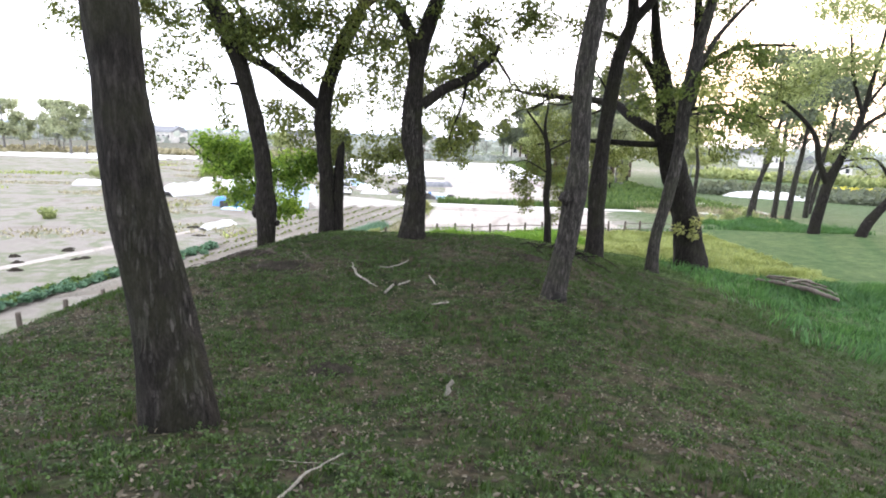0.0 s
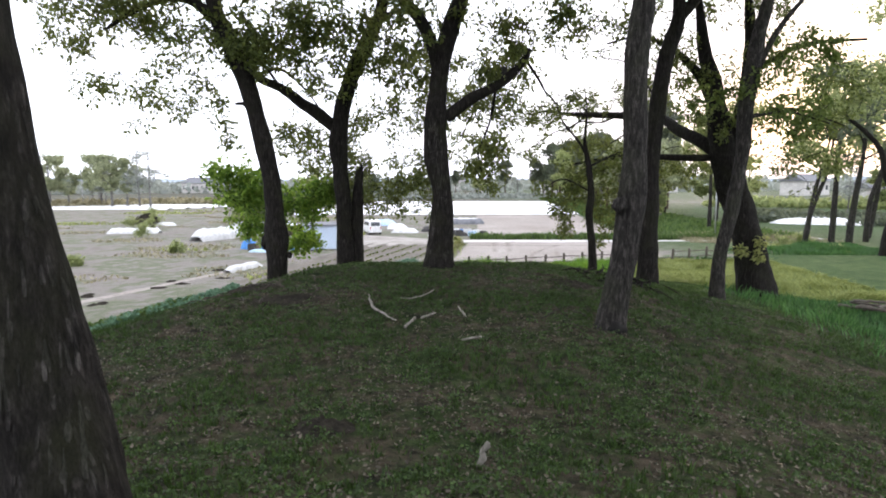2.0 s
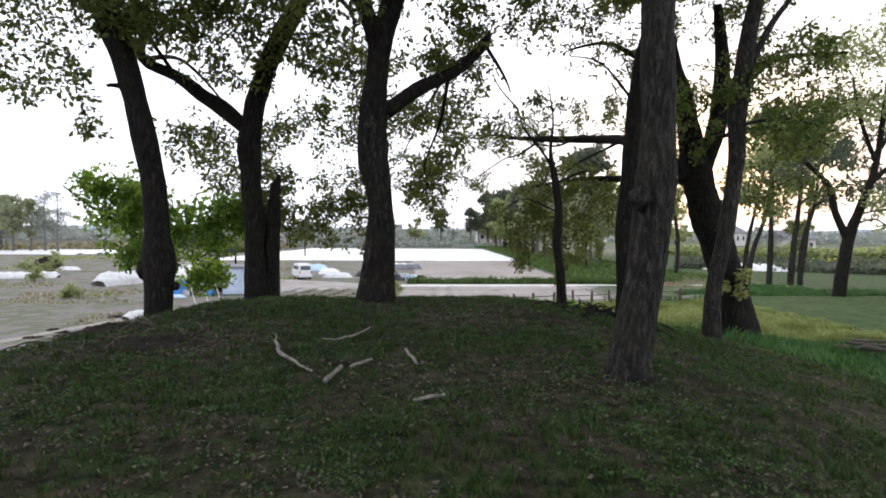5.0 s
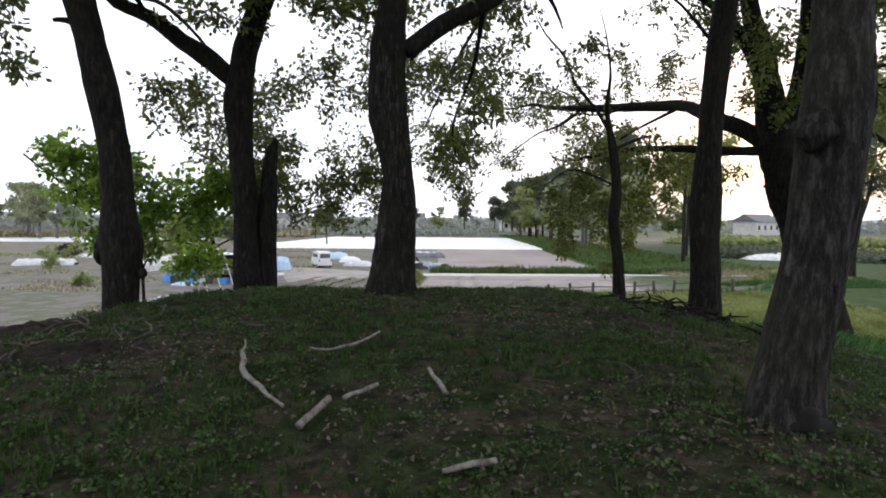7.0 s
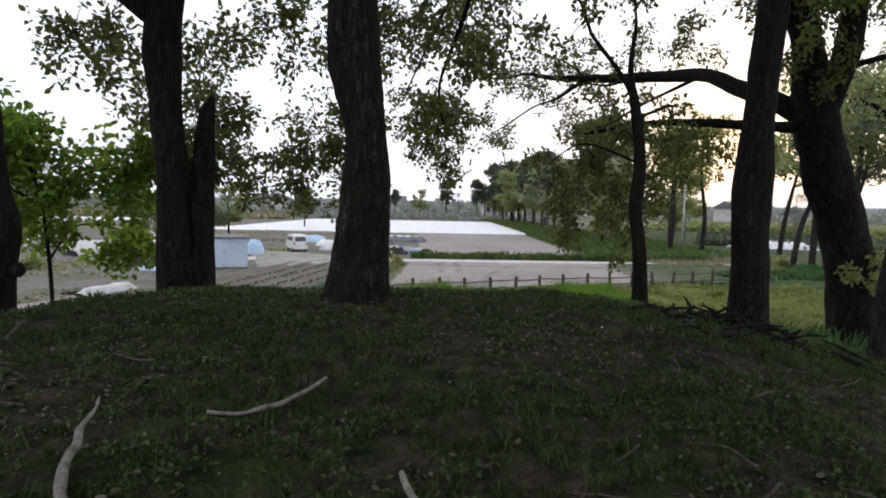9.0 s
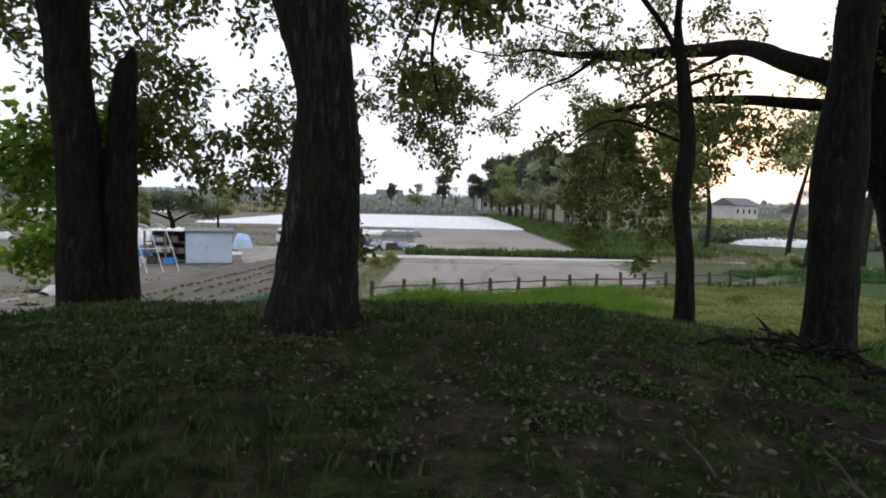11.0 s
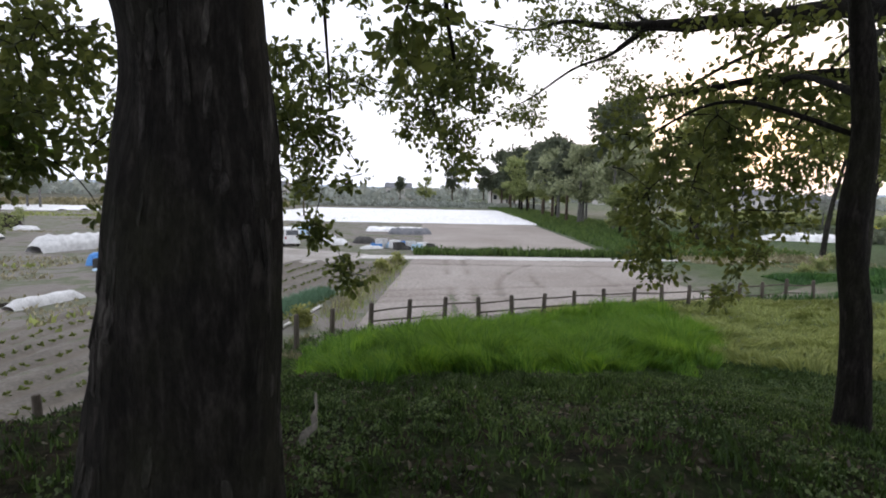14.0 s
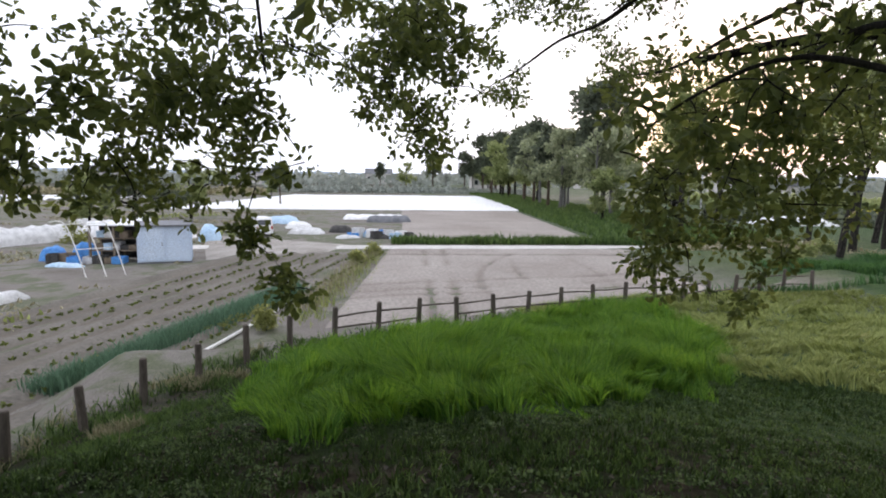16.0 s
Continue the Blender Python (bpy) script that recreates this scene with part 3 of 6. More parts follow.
# tree nearest the start, leaning left
oak("thick dark-barked leaning oak with a mossy foot", [(-2.29, 4.95, -1.15, 0.30), (-2.37, 4.95, -0.21, 0.285), (-2.54, 4.95, 0.79, 0.24), (-2.63, 4.95, 1.73, 0.225), (-2.71, 4.95, 2.6, 0.225), (-2.9, 5.0, 4.2, 0.21), (-3.0, 5.2, 6.0, 0.16), (-2.8, 5.4, 8.0, 0.08)],
    [[(-2.85, 5.0, 4.0, 0.13), (-4.2, 5.6, 5.0, 0.09), (-5.8, 6.8, 5.6, 0.05)], [(-2.9, 5.0, 4.6, 0.12), (-1.4, 4.2, 5.8, 0.08), (0.5, 3.6, 6.8, 0.05)], [(-3.0, 5.2, 5.6, 0.1), (-2.0, 7.0, 6.8, 0.07), (-1.0, 8.8, 7.4, 0.04)]],
    [(-5.4, 7.0, 5.6, 1.8, 2.2, 0.9, 150), (-1.0, 4.4, 7.2, 3.6, 3.8, 1.5, 420), (-1.2, 8.0, 7.6, 2.6, 2.2, 1.0, 200)], seed=11, eye=(0, 0, 1.6), k=1.08, upper=3.6, shade=1.0)

# tree with a swollen foot at the mound's shoulder
A1 = [(-5.45, 15.8, 4.1, 0.17), (-6.0, 15.75, 4.75, 0.14), (-6.6, 15.7, 5.1, 0.12), (-7.4, 15.5, 4.85, 0.07), (-8.2, 15.3, 4.3, 0.04)]
A2 = [(-6.2, 15.75, 4.9, 0.1), (-7.2, 15.0, 5.8, 0.07), (-8.6, 14.2, 6.0, 0.04)]
oak("dark leaning oak with a swollen burred foot", [(-4.64, 15.8, -1.44, 0.27), (-4.62, 15.8, -0.9, 0.29), (-4.62, 15.8, -0.42, 0.325), (-4.64, 15.8, 0.05, 0.265), (-4.66, 15.8, 0.5, 0.245), (-4.74, 15.8, 1.27, 0.235), (-5.09, 15.8, 2.82, 0.24), (-5.50, 15.8, 4.0, 0.24), (-5.86, 15.8, 4.82, 0.2), (-6.0, 15.9, 6.2, 0.14), (-5.8, 16.0, 8.0, 0.07)],
    [A1, A2, [(-5.0, 15.8, 2.6, 0.06), (-5.3, 15.75, 2.72, 0.05), (-5.45, 15.7, 2.7, 0.03)], [(-5.86, 15.8, 5.0, 0.1), (-5.0, 16.6, 6.2, 0.07), (-4.0, 17.4, 7.2, 0.04)]],
    [(-8.2, 15.2, 4.4, 1.7, 1.3, 0.8, 190), (-7.4, 15.4, 5.6, 1.9, 1.6, 0.8, 200), (-5.4, 16.0, 7.2, 2.2, 2.4, 1.2, 240), (-6.6, 15.4, 4.2, 1.0, 0.9, 0.7, 60), (-7.0, 15.3, 3.0, 1.6, 1.1, 0.8, 110), (-5.3, 15.8, 3.8, 1.1, 1.0, 0.9, 90), (-5.0, 14.6, 2.3, 0.6, 0.6, 0.7, 26), (-7.0, 15.4, 4.6, 1.8, 1.2, 0.9, 120)], seed=21, foot=1.25, k=1.11, k_leaf=1, girth=0.92, upper=3.0)

# forked tree with a broken stem at its foot
B1 = [(-3.5, 17.6, 2.25, 0.2), (-3.95, 17.6, 2.65, 0.2), (-4.45, 17.6, 2.98, 0.175), (-5.0, 17.6, 3.38, 0.15), (-5.66, 17.6, 3.72, 0.12), (-5.62, 17.6, 4.5, 0.09), (-5.97, 17.6, 5.28, 0.06)]
B2 = [(-2.6, 17.6, 4.8, 0.12), (-2.0, 18.8, 5.6, 0.08), (-1.6, 20.5, 5.6, 0.05), (-2.0, 22.0, 4.6, 0.03)]
B3 = [(-5.6, 17.6, 3.7, 0.07), (-5.4, 19.2, 4.1, 0.05), (-5.0, 21.2, 3.4, 0.03), (-4.6, 22.6, 2.0, 0.02)]
tree_b = oak("dark forked oak with a broken stem beside it", [(-3.36, 17.6, -1.42, 0.30), (-3.37, 17.6, -0.58, 0.255), (-3.40, 17.6, 0.45, 0.25), (-3.46, 17.6, 1.3, 0.25), (-3.5, 17.6, 2.0, 0.275), (-3.3, 17.6, 3.1, 0.24), (-2.8, 17.6, 4.3, 0.23), (-2.3, 17.6, 5.3, 0.2), (-2.2, 17.6, 6.3, 0.16), (-2.3, 17.7, 8.0, 0.07)],
    [B1, B2, B3, [(-2.25, 17.6, 5.4, 0.1), (-1.6, 17.0, 6.4, 0.08), (-0.8, 16.2, 7.4, 0.04)], [(-5.0, 17.6, 3.4, 0.05), (-5.6, 16.8, 4.4, 0.04), (-6.2, 16.0, 5.0, 0.02)]],
    [(-5.4, 17.6, 5.0, 1.5, 1.4, 1.0, 130), (-3.8, 17.8, 5.2, 1.5, 1.5, 0.9, 150), (-2.0, 17.6, 7.0, 2.4, 2.4, 1.1, 260), (-1.8, 21.6, 5.0, 1.3, 1.5, 0.8, 120), (-4.7, 22.2, 2.0, 1.2, 1.0, 1.3, 170), (-3.9, 23.2, 0.9, 0.8, 0.7, 1.0, 80), (-3.0, 18.0, 4.0, 1.0, 1.0, 0.6, 40), (-4.3, 18.4, 3.9, 1.6, 1.2, 1.0, 110), (-5.2, 20.0, 2.3, 1.3, 1.0, 0.8, 70), (-2.9, 22.0, 3.1, 1.5, 1.3, 1.0, 110), (-4.8, 19.4, 2.3, 1.2, 0.9, 0.9, 60), (-3.7, 21.4, 0.6, 0.8, 0.7, 1.1, 100), (-2.6, 21.6, 0.7, 0.5, 0.5, 0.6, 24), (-3.3, 17.4, 4.7, 1.7, 1.2, 0.9, 170), (-5.0, 17.4, 4.4, 1.4, 1.1, 0.8, 110)], seed=31, foot=1.35, k=1.09, dense=0.64, leaf=0.116, lump=0.18, girth=0.87, upper=3.2)
limb("broken_stem", [(-3.42, 19.1, ground_z(-3.42, 19.1) - 0.2, 0.26), (-3.38, 19.1, -1.0, 0.2), (-3.36, 19.1, -0.45, 0.185), (-3.33, 19.1, 0.3, 0.165), (-3.31, 19.1, 0.78, 0.15), (-3.27, 19.1, 1.2, 0.14), (-3.21, 19.1, 1.32, 0.08), (-3.19, 19.1, 1.46, 0.03)], tree_b, BARK, 16, 0.3, 0.08, "broken-off weathered stem")
limb("limb", [(-3.72, 18.9, 0.4, 0.1), (-3.55, 19.02, 0.2, 0.12), (-3.38, 19.1, 0.0, 0.1)], tree_b, BARK, 10, 0.2, 0.08)

# big central oak
C1 = [(-0.78, 16.8, 3.7, 0.2), (-1.09, 16.8, 4.55, 0.18), (-1.66, 16.8, 5.35, 0.155), (-2.19, 16.8, 6.0, 0.13), (-2.6, 16.9, 7.2, 0.07)]
C2 = [(-0.6, 16.8, 2.45, 0.16), (-0.04, 16.85, 2.9, 0.16), (0.66, 16.9, 3.26, 0.135), (1.22, 17.0, 3.75, 0.115), (1.42, 17.1, 4.12, 0.08)]
C3 = [(0.7, 16.9, 3.3, 0.08), (0.9, 18.4, 3.9, 0.07), (0.8, 20.6, 4.2, 0.05), (0.3, 23.0, 3.8, 0.035), (-0.4, 24.6, 2.6, 0.02)]
C4 = [(-0.4, 16.8, 4.9, 0.12), (-0.6, 18.6, 5.0, 0.09), (-1.0, 20.8, 4.6, 0.06), (-1.3, 22.8, 3.4, 0.035), (-1.25, 23.4, 1.4, 0.018)]
C5 = [(0.6, 17.0, 3.2, 0.05), (0.5, 17.9, 2.5, 0.035), (0.2, 18.9, 1.7, 0.025), (0.3, 19.6, 1.2, 0.015)]
oak("massive dark oak with peeling grey bark plates", [(-0.78, 16.8, -1.22, 0.42), (-0.77, 16.8, -0.79, 0.35), (-0.74, 16.8, -0.18, 0.315), (-0.70, 16.8, 0.5, 0.255), (-0.76, 16.8, 1.0, 0.285), (-0.86, 16.8, 1.54, 0.325), (-0.88, 16.8, 2.2, 0.315), (-0.80, 16.8, 3.2, 0.27), (-0.62, 16.8, 4.2, 0.25), (-0.24, 16.8, 5.3, 0.22), (0.1, 16.8, 6.1, 0.18), (0.3, 16.9, 8.0, 0.08)],
    [C1, C2, C3, C4, C5, [(0.0, 16.8, 5.8, 0.1), (1.2, 16.0, 6.8, 0.07), (2.4, 15.2, 7.6, 0.04)], [(1.3, 17.0, 3.9, 0.05), (1.75, 17.2, 3.3, 0.03), (1.9, 17.3, 3.0, 0.015)]],
    [(0.7, 17.2, 3.9, 0.9, 0.8, 0.4, 45), (0.9, 20.0, 4.4, 1.3, 1.8, 0.8, 150), (0.3, 23.6, 3.7, 1.5, 1.7, 1.0, 210), (0.3, 25.6, 2.4, 1.8, 1.2, 0.8, 150), (-1.2, 22.6, 3.2, 1.1, 1.2, 1.1, 150), (-1.15, 23.5, 0.8, 0.35, 0.4, 1.0, 34), (-1.1, 23.5, -0.6, 0.5, 0.4, 0.55, 34), (-2.2, 23.8, 0.9, 0.7, 0.6, 1.1, 70), (-0.8, 16.8, 7.4, 2.8, 2.8, 1.2, 330), (0.5, 18.2, 2.2, 0.6, 0.7, 0.6, 34), (0.1, 19.4, 1.2, 0.4, 0.4, 0.5, 18), (-2.0, 24.0, 1.2, 1.2, 1.0, 1.0, 70), (1.2, 22.0, 3.4, 1.3, 1.2, 0.9, 80), (-2.8, 24.0, 0.15, 0.9, 0.7, 0.9, 80), (-1.7, 22.6, 1.3, 0.7, 0.6, 0.6, 45), (0.3, 24.0, 1.8, 1.2, 1.0, 0.7, 90), (0.8, 26.0, 1.1, 1.2, 1.0, 0.55, 75), (-1.8, 19.2, 4.3, 1.2, 1.1, 0.8, 70), (-1.7, 17.0, 5.0, 1.5, 1.2, 0.8, 140), (1.5, 17.4, 5.0, 1.4, 1.2, 0.8, 120)], seed=41, foot=1.25, sides=36, eye=(-0.18, 7.73, -0.11), k=1.039, girth=0.9, lump=0.2, dense=0.68, leaf=0.114, upper=3.6)

# leaning grey tree on the right of the path
oak("grey-barked tree leaning over its dark hollow foot", [(2.29, 11.5, -1.60, 0.27), (2.37, 11.5, -0.92, 0.225), (2.51, 11.5, -0.07, 0.21), (2.58, 11.5, 0.69, 0.225), (2.60, 11.5, 1.44, 0.185), (2.58, 11.5, 2.39, 0.185), (2.61, 11.5, 3.25, 0.18), (2.8, 11.5, 4.6, 0.15), (2.9, 11.6, 6.2, 0.1), (3.0, 11.6, 7.6, 0.05)],
    [[(2.75, 11.5, 4.4, 0.1), (1.6, 11.0, 5.8, 0.07), (0.4, 10.4, 6.8, 0.04)], [(2.8, 11.5, 4.9, 0.1), (4.0, 12.2, 6.2, 0.07), (5.0, 13.0, 7.0, 0.04)]],
    [(2.6, 11.4, 7.4, 3.2, 3.2, 1.3, 380)], bark=BARK_GREY, seed=51, foot=1.2, k=1.06, upper=3.8)

# straight dark tree behind it
oak("slim dark oak with a forked top", [(4.2, 17.0, -1.46, 0.27), (4.18, 17.0, -0.51, 0.24), (4.16, 17.0, 0.30, 0.255), (4.2, 17.0, 1.19, 0.205), (4.28, 17.0, 2.4, 0.2), (4.45, 17.0, 3.6, 0.19), (4.7, 17.0, 4.5, 0.17), (4.6, 17.0, 5.6, 0.12), (4.5, 17.0, 7.4, 0.06)],
    [[(4.72, 17.0, 4.5, 0.15), (5.0, 17.0, 4.8, 0.14), (5.52, 17.0, 5.6, 0.11), (5.8, 17.0, 6.2, 0.08), (6.2, 17.2, 7.4, 0.04)], [(4.3, 17.0, 2.6, 0.03), (3.7, 17.3, 3.5, 0.022), (3.1, 17.5, 3.7, 0.012)]],
    [(5.0, 17.0, 7.2, 2.4, 2.4, 1.1, 260), (3.7, 16.6, 4.6, 0.7, 0.7, 0.5, 26), (3.0, 17.0, 4.2, 1.1, 0.9, 0.9, 60)], seed=61, foot=1.3, eye=(-0.18, 7.73, -0.11), k=1.19, k_leaf=1, upper=3.2)

# slender crooked tree in front of the big right-hand oak
oak("slender crooked grey tree with leafy top", [(6.12, 16.8, -2.10, 0.21), (6.12, 16.8, -1.06, 0.16), (6.36, 16.8, 0.20, 0.175), (6.53, 16.8, 1.43, 0.165), (6.58, 16.8, 2.64, 0.19), (6.76, 16.8, 4.2, 0.17), (6.95, 16.8, 5.1, 0.14), (7.3, 16.8, 7.0, 0.06)],
    [[(6.6, 16.8, 3.0, 0.08), (7.2, 16.8, 4.4, 0.07), (8.2, 16.9, 5.6, 0.04)], [(6.6, 16.8, 2.4, 0.04), (7.4, 16.5, 2.5, 0.03), (8.2, 16.2, 2.2, 0.015)]],
    [(7.6, 16.6, 2.4, 0.9, 0.8, 0.7, 75), (6.3, 16.6, 3.2, 0.6, 0.6, 0.7, 40), (7.6, 16.8, 6.2, 1.9, 1.8, 1.2, 180), (5.9, 17.2, 2.8, 0.8, 0.7, 0.7, 45), (7.9, 17.2, 3.9, 1.2, 1.0, 0.9, 110)], bark=BARK_GREY, seed=71, foot=1.25, leaf_mat=LEAF_MID, k=1.098, k_leaf=1, upper=3.4)

# big right-hand oak with long limbs reaching over the slope
H1 = [(8.3, 22.5, 1.9, 0.24), (7.8, 22.9, 2.35, 0.21), (7.35, 23.6, 2.75, 0.19), (7.05, 24.6, 3.25, 0.175), (6.6, 26.0, 3.5, 0.155), (5.4, 27.5, 3.72, 0.13), (4.08, 28.3, 3.87, 0.085), (3.3, 28.7, 4.05, 0.05), (2.5, 29.3, 4.0, 0.028), (1.4, 29.9, 4.35, 0.01)]
H2 = [(8.6, 22.5, 1.75, 0.13), (7.4, 22.5, 1.72, 0.12), (6.0, 22.6, 1.78, 0.09), (4.8, 22.8, 1.75, 0.06), (3.6, 23.2, 1.55, 0.04)]
H3 = [(4.9, 27.9, 3.75, 0.055), (4.3, 28.5, 3.3, 0.04), (3.7, 29.4, 3.15, 0.03), (2.9, 30.0, 2.6, 0.02), (2.3, 30.9, 2.3, 0.012), (1.8, 31.2, 1.8, 0.006)]
H6 = [(6.0, 26.8, 3.65, 0.05), (5.2, 26.4, 3.3, 0.035), (4.4, 26.6, 3.35, 0.025), (3.7, 26.2, 2.9, 0.012)]
H7 = [(5.0, 27.8, 3.75, 0.045), (4.6, 28.9, 4.5, 0.03), (3.8, 29.4, 4.9, 0.018), (3.2, 30.2, 5.4, 0.008)]
H4 = [(7.0, 24.7, 3.25, 0.05), (6.4, 27.2, 2.9, 0.04), (6.1, 29.4, 2.6, 0.03), (5.6, 31.5, 2.8, 0.012)]
H5 = [(8.2, 22.5, 3.2, 0.22), (7.7, 22.4, 4.2, 0.17), (6.9, 22.2, 5.0, 0.11), (5.6, 22.0, 5.6, 0.06), (4.4, 22.0, 5.4, 0.03)]
oak("large dark oak with long horizontal limbs", [(9.85, 22.5, -2.83, 0.52), (9.4, 22.5, -0.84, 0.48), (8.75, 22.5, 0.95, 0.47), (8.45, 22.5, 2.1, 0.44), (8.3, 22.5, 3.0, 0.34), (8.05, 22.5, 4.2, 0.27), (7.7, 22.5, 5.4, 0.2), (7.4, 22.6, 7.6, 0.08)],
    [H1, H2, H3, H4, H5, H6, H7, [(8.6, 22.5, 2.0, 0.3), (9.1, 22.5, 3.4, 0.27), (9.23, 22.5, 5.2, 0.22), (9.05, 22.5, 7.0, 0.12)], [(9.2, 22.5, 4.4, 0.12), (10.4, 21.8, 5.2, 0.08), (12.0, 21.0, 5.2, 0.04)], [(9.0, 22.4, 3.0, 0.07), (10.2, 21.6, 3.2, 0.05), (11.4, 20.8, 2.6, 0.02)]],
    [(3.4, 29.0, 3.9, 1.5, 1.3, 0.7, 130), (5.2, 27.4, 4.0, 1.6, 1.4, 0.6, 120), (2.6, 30.4, 2.4, 1.0, 0.9, 0.8, 60), (5.8, 30.4, 2.7, 1.3, 1.6, 0.7, 110), (6.6, 26.0, 4.2, 1.6, 1.6, 0.7, 110), (5.0, 22.6, 1.5, 1.5, 0.9, 0.5, 70), (8.4, 22.4, 7.2, 3.0, 2.8, 1.2, 330), (11.2, 21.0, 3.4, 1.4, 1.2, 1.3, 170), (5.4, 22.0, 5.4, 1.6, 1.2, 0.7, 90), (8.0, 21.8, 2.6, 0.9, 0.7, 0.9, 60), (6.8, 24.4, 1.2, 1.1, 1.0, 0.8, 90), (9.6, 20.4, 2.6, 1.2, 1.0, 0.8, 90), (11.8, 24.0, 1.4, 1.6, 1.2, 1.0, 110), (8.4, 26.0, 1.6, 1.3, 1.0, 0.8, 80), (7.3, 22.2, 4.6, 1.6, 1.3, 0.9, 130), (9.8, 22.0, 4.8, 1.6, 1.3, 1.0, 130)], seed=81, foot=1.5, sides=32, dense=0.64, upper=3.6)
# new shoots on its foot
shoots = new("shrub")
tagged(shoots, "yellow-green shoots at the foot of an oak", "shrub")
limb("stem", [(9.2, 22.0, ground_z(9.2, 22.0) - 0.05, 0.02), (9.2, 21.9, -1.8, 0.015), (9.25, 21.85, -1.2, 0.008)], shoots, BARK, 6, 0, 0.2)
grow(shoots, [(9.2, 21.9, -1.8), (9.25, 21.85, -1.2)], [(9.3, 21.8, -1.4, 0.45, 0.25, 0.55, 26)], 0.13, LEAF_GOLD, 7, BARK, 0.16, 83)

# thin tree with drooping leafy boughs
F1 = [(3.22, 18.9, 1.5, 0.045), (2.98, 18.93, 1.95, 0.036), (2.5, 18.95, 2.55, 0.03), (2.35, 19.0, 3.0, 0.024), (1.95, 19.0, 3.45, 0.017), (1.75, 19.0, 3.8, 0.01)]
F2 = [(3.28, 18.9, 0.9, 0.032), (3.45, 20.0, 1.25, 0.026), (3.75, 21.3, 1.2, 0.02), (3.55, 22.4, 0.75, 0.014), (3.6, 23.0, 0.2, 0.009), (3.4, 23.4, -0.4, 0.005)]
F3 = [(3.28, 18.9, 1.3, 0.032), (4.3, 20.1, 1.7, 0.026), (4.9, 21.5, 1.75, 0.02), (5.25, 22.6, 1.2, 0.014), (5.1, 23.4, 0.4, 0.009), (4.9, 24.0, -0.6, 0.005)]
F4 = [(3.3, 18.9, 0.6, 0.024), (2.7, 19.6, 0.95, 0.018), (2.4, 20.4, 0.8, 0.012), (2.2, 21.2, 0.45, 0.006)]
oak("thin dark tree with drooping leafy boughs", [(3.42, 18.9, -1.38, 0.125), (3.38, 18.9, -0.78, 0.11), (3.29, 18.9, -0.1, 0.105), (3.33, 18.9, 0.5, 0.1), (3.26, 18.9, 1.2, 0.09), (3.12, 18.9, 2.0, 0.05), (3.17, 18.9, 2.7, 0.024), (3.08, 18.9, 3.4, 0.014), (2.95, 18.9, 3.9, 0.006)],
    [F1, F2, F3, F4], [(3.5, 22.8, 0.6, 0.8, 0.9, 0.9, 130), (3.3, 23.2, -0.5, 0.5, 0.6, 0.55, 50), (4.9, 23.2, 0.7, 1.0, 0.9, 1.1, 170), (4.8, 23.8, -0.7, 0.7, 0.6, 0.7, 70), (2.2, 19.3, 2.6, 0.7, 0.6, 0.6, 26), (4.2, 21.4, 1.8, 1.0, 1.0, 0.6, 80), (2.4, 20.9, 0.6, 0.5, 0.5, 0.4, 24), (3.3, 19.6, 3.3, 0.6, 0.6, 0.6, 22), (3.4, 21.2, 0.6, 0.7, 0.7, 0.8, 60)], seed=91, foot=1.35, sides=20, leaf=0.1, dense=0.6, eye=(-0.18, 7.73, -0.11), k=1.063)

def burl(tree, at, r, material, seed, label="knobbly burl or hollow-dark lump"):
    bm = bmesh.new()
    bmesh.ops.create_icosphere(bm, subdivisions=3, radius=1.0)
    for v in bm.verts:
        v.co *= 1 + 0.35 * noise.noise(v.co * 1.6 + Vector((seed, 0, 0))) + 0.15 * noise.noise(v.co * 4 + Vector((seed, 3, 0)))
        v.co = Vector((v.co.x * r[0], v.co.y * r[1], v.co.z * r[2])) + Vector(at)
    for f in bm.faces:
        f.smooth = True
    part("burl", bm, material, tree, label)


oaks = sorted((o for o in bpy.data.objects if o.name.startswith("tree") and o.parent is None), key=lambda o: o.name)
# near-black lump on the grey tree's foot paints a hollow's shade
for i, at, r, mat in ((1, (-5.42, 17.13, -0.64), (0.11, 0.15, 0.2), BARK), (1, (-4.8, 17.13, -0.97), (0.08, 0.11, 0.09), BARK), (3, (-1.0, 17.15, -0.36), (0.095, 0.13, 0.12), BARK), (3, (-0.96, 17.1, 1.3), (0.1, 0.18, 0.38), BARK), (4, (2.46, 11.84, -1.52), (0.2, 0.17, 0.15), HOLLOW_SHADE), (4, (2.5, 11.85, 0.55), (0.12, 0.16, 0.14), BARK_GREY)):
    burl(oaks[i], at, r, mat, at[0])


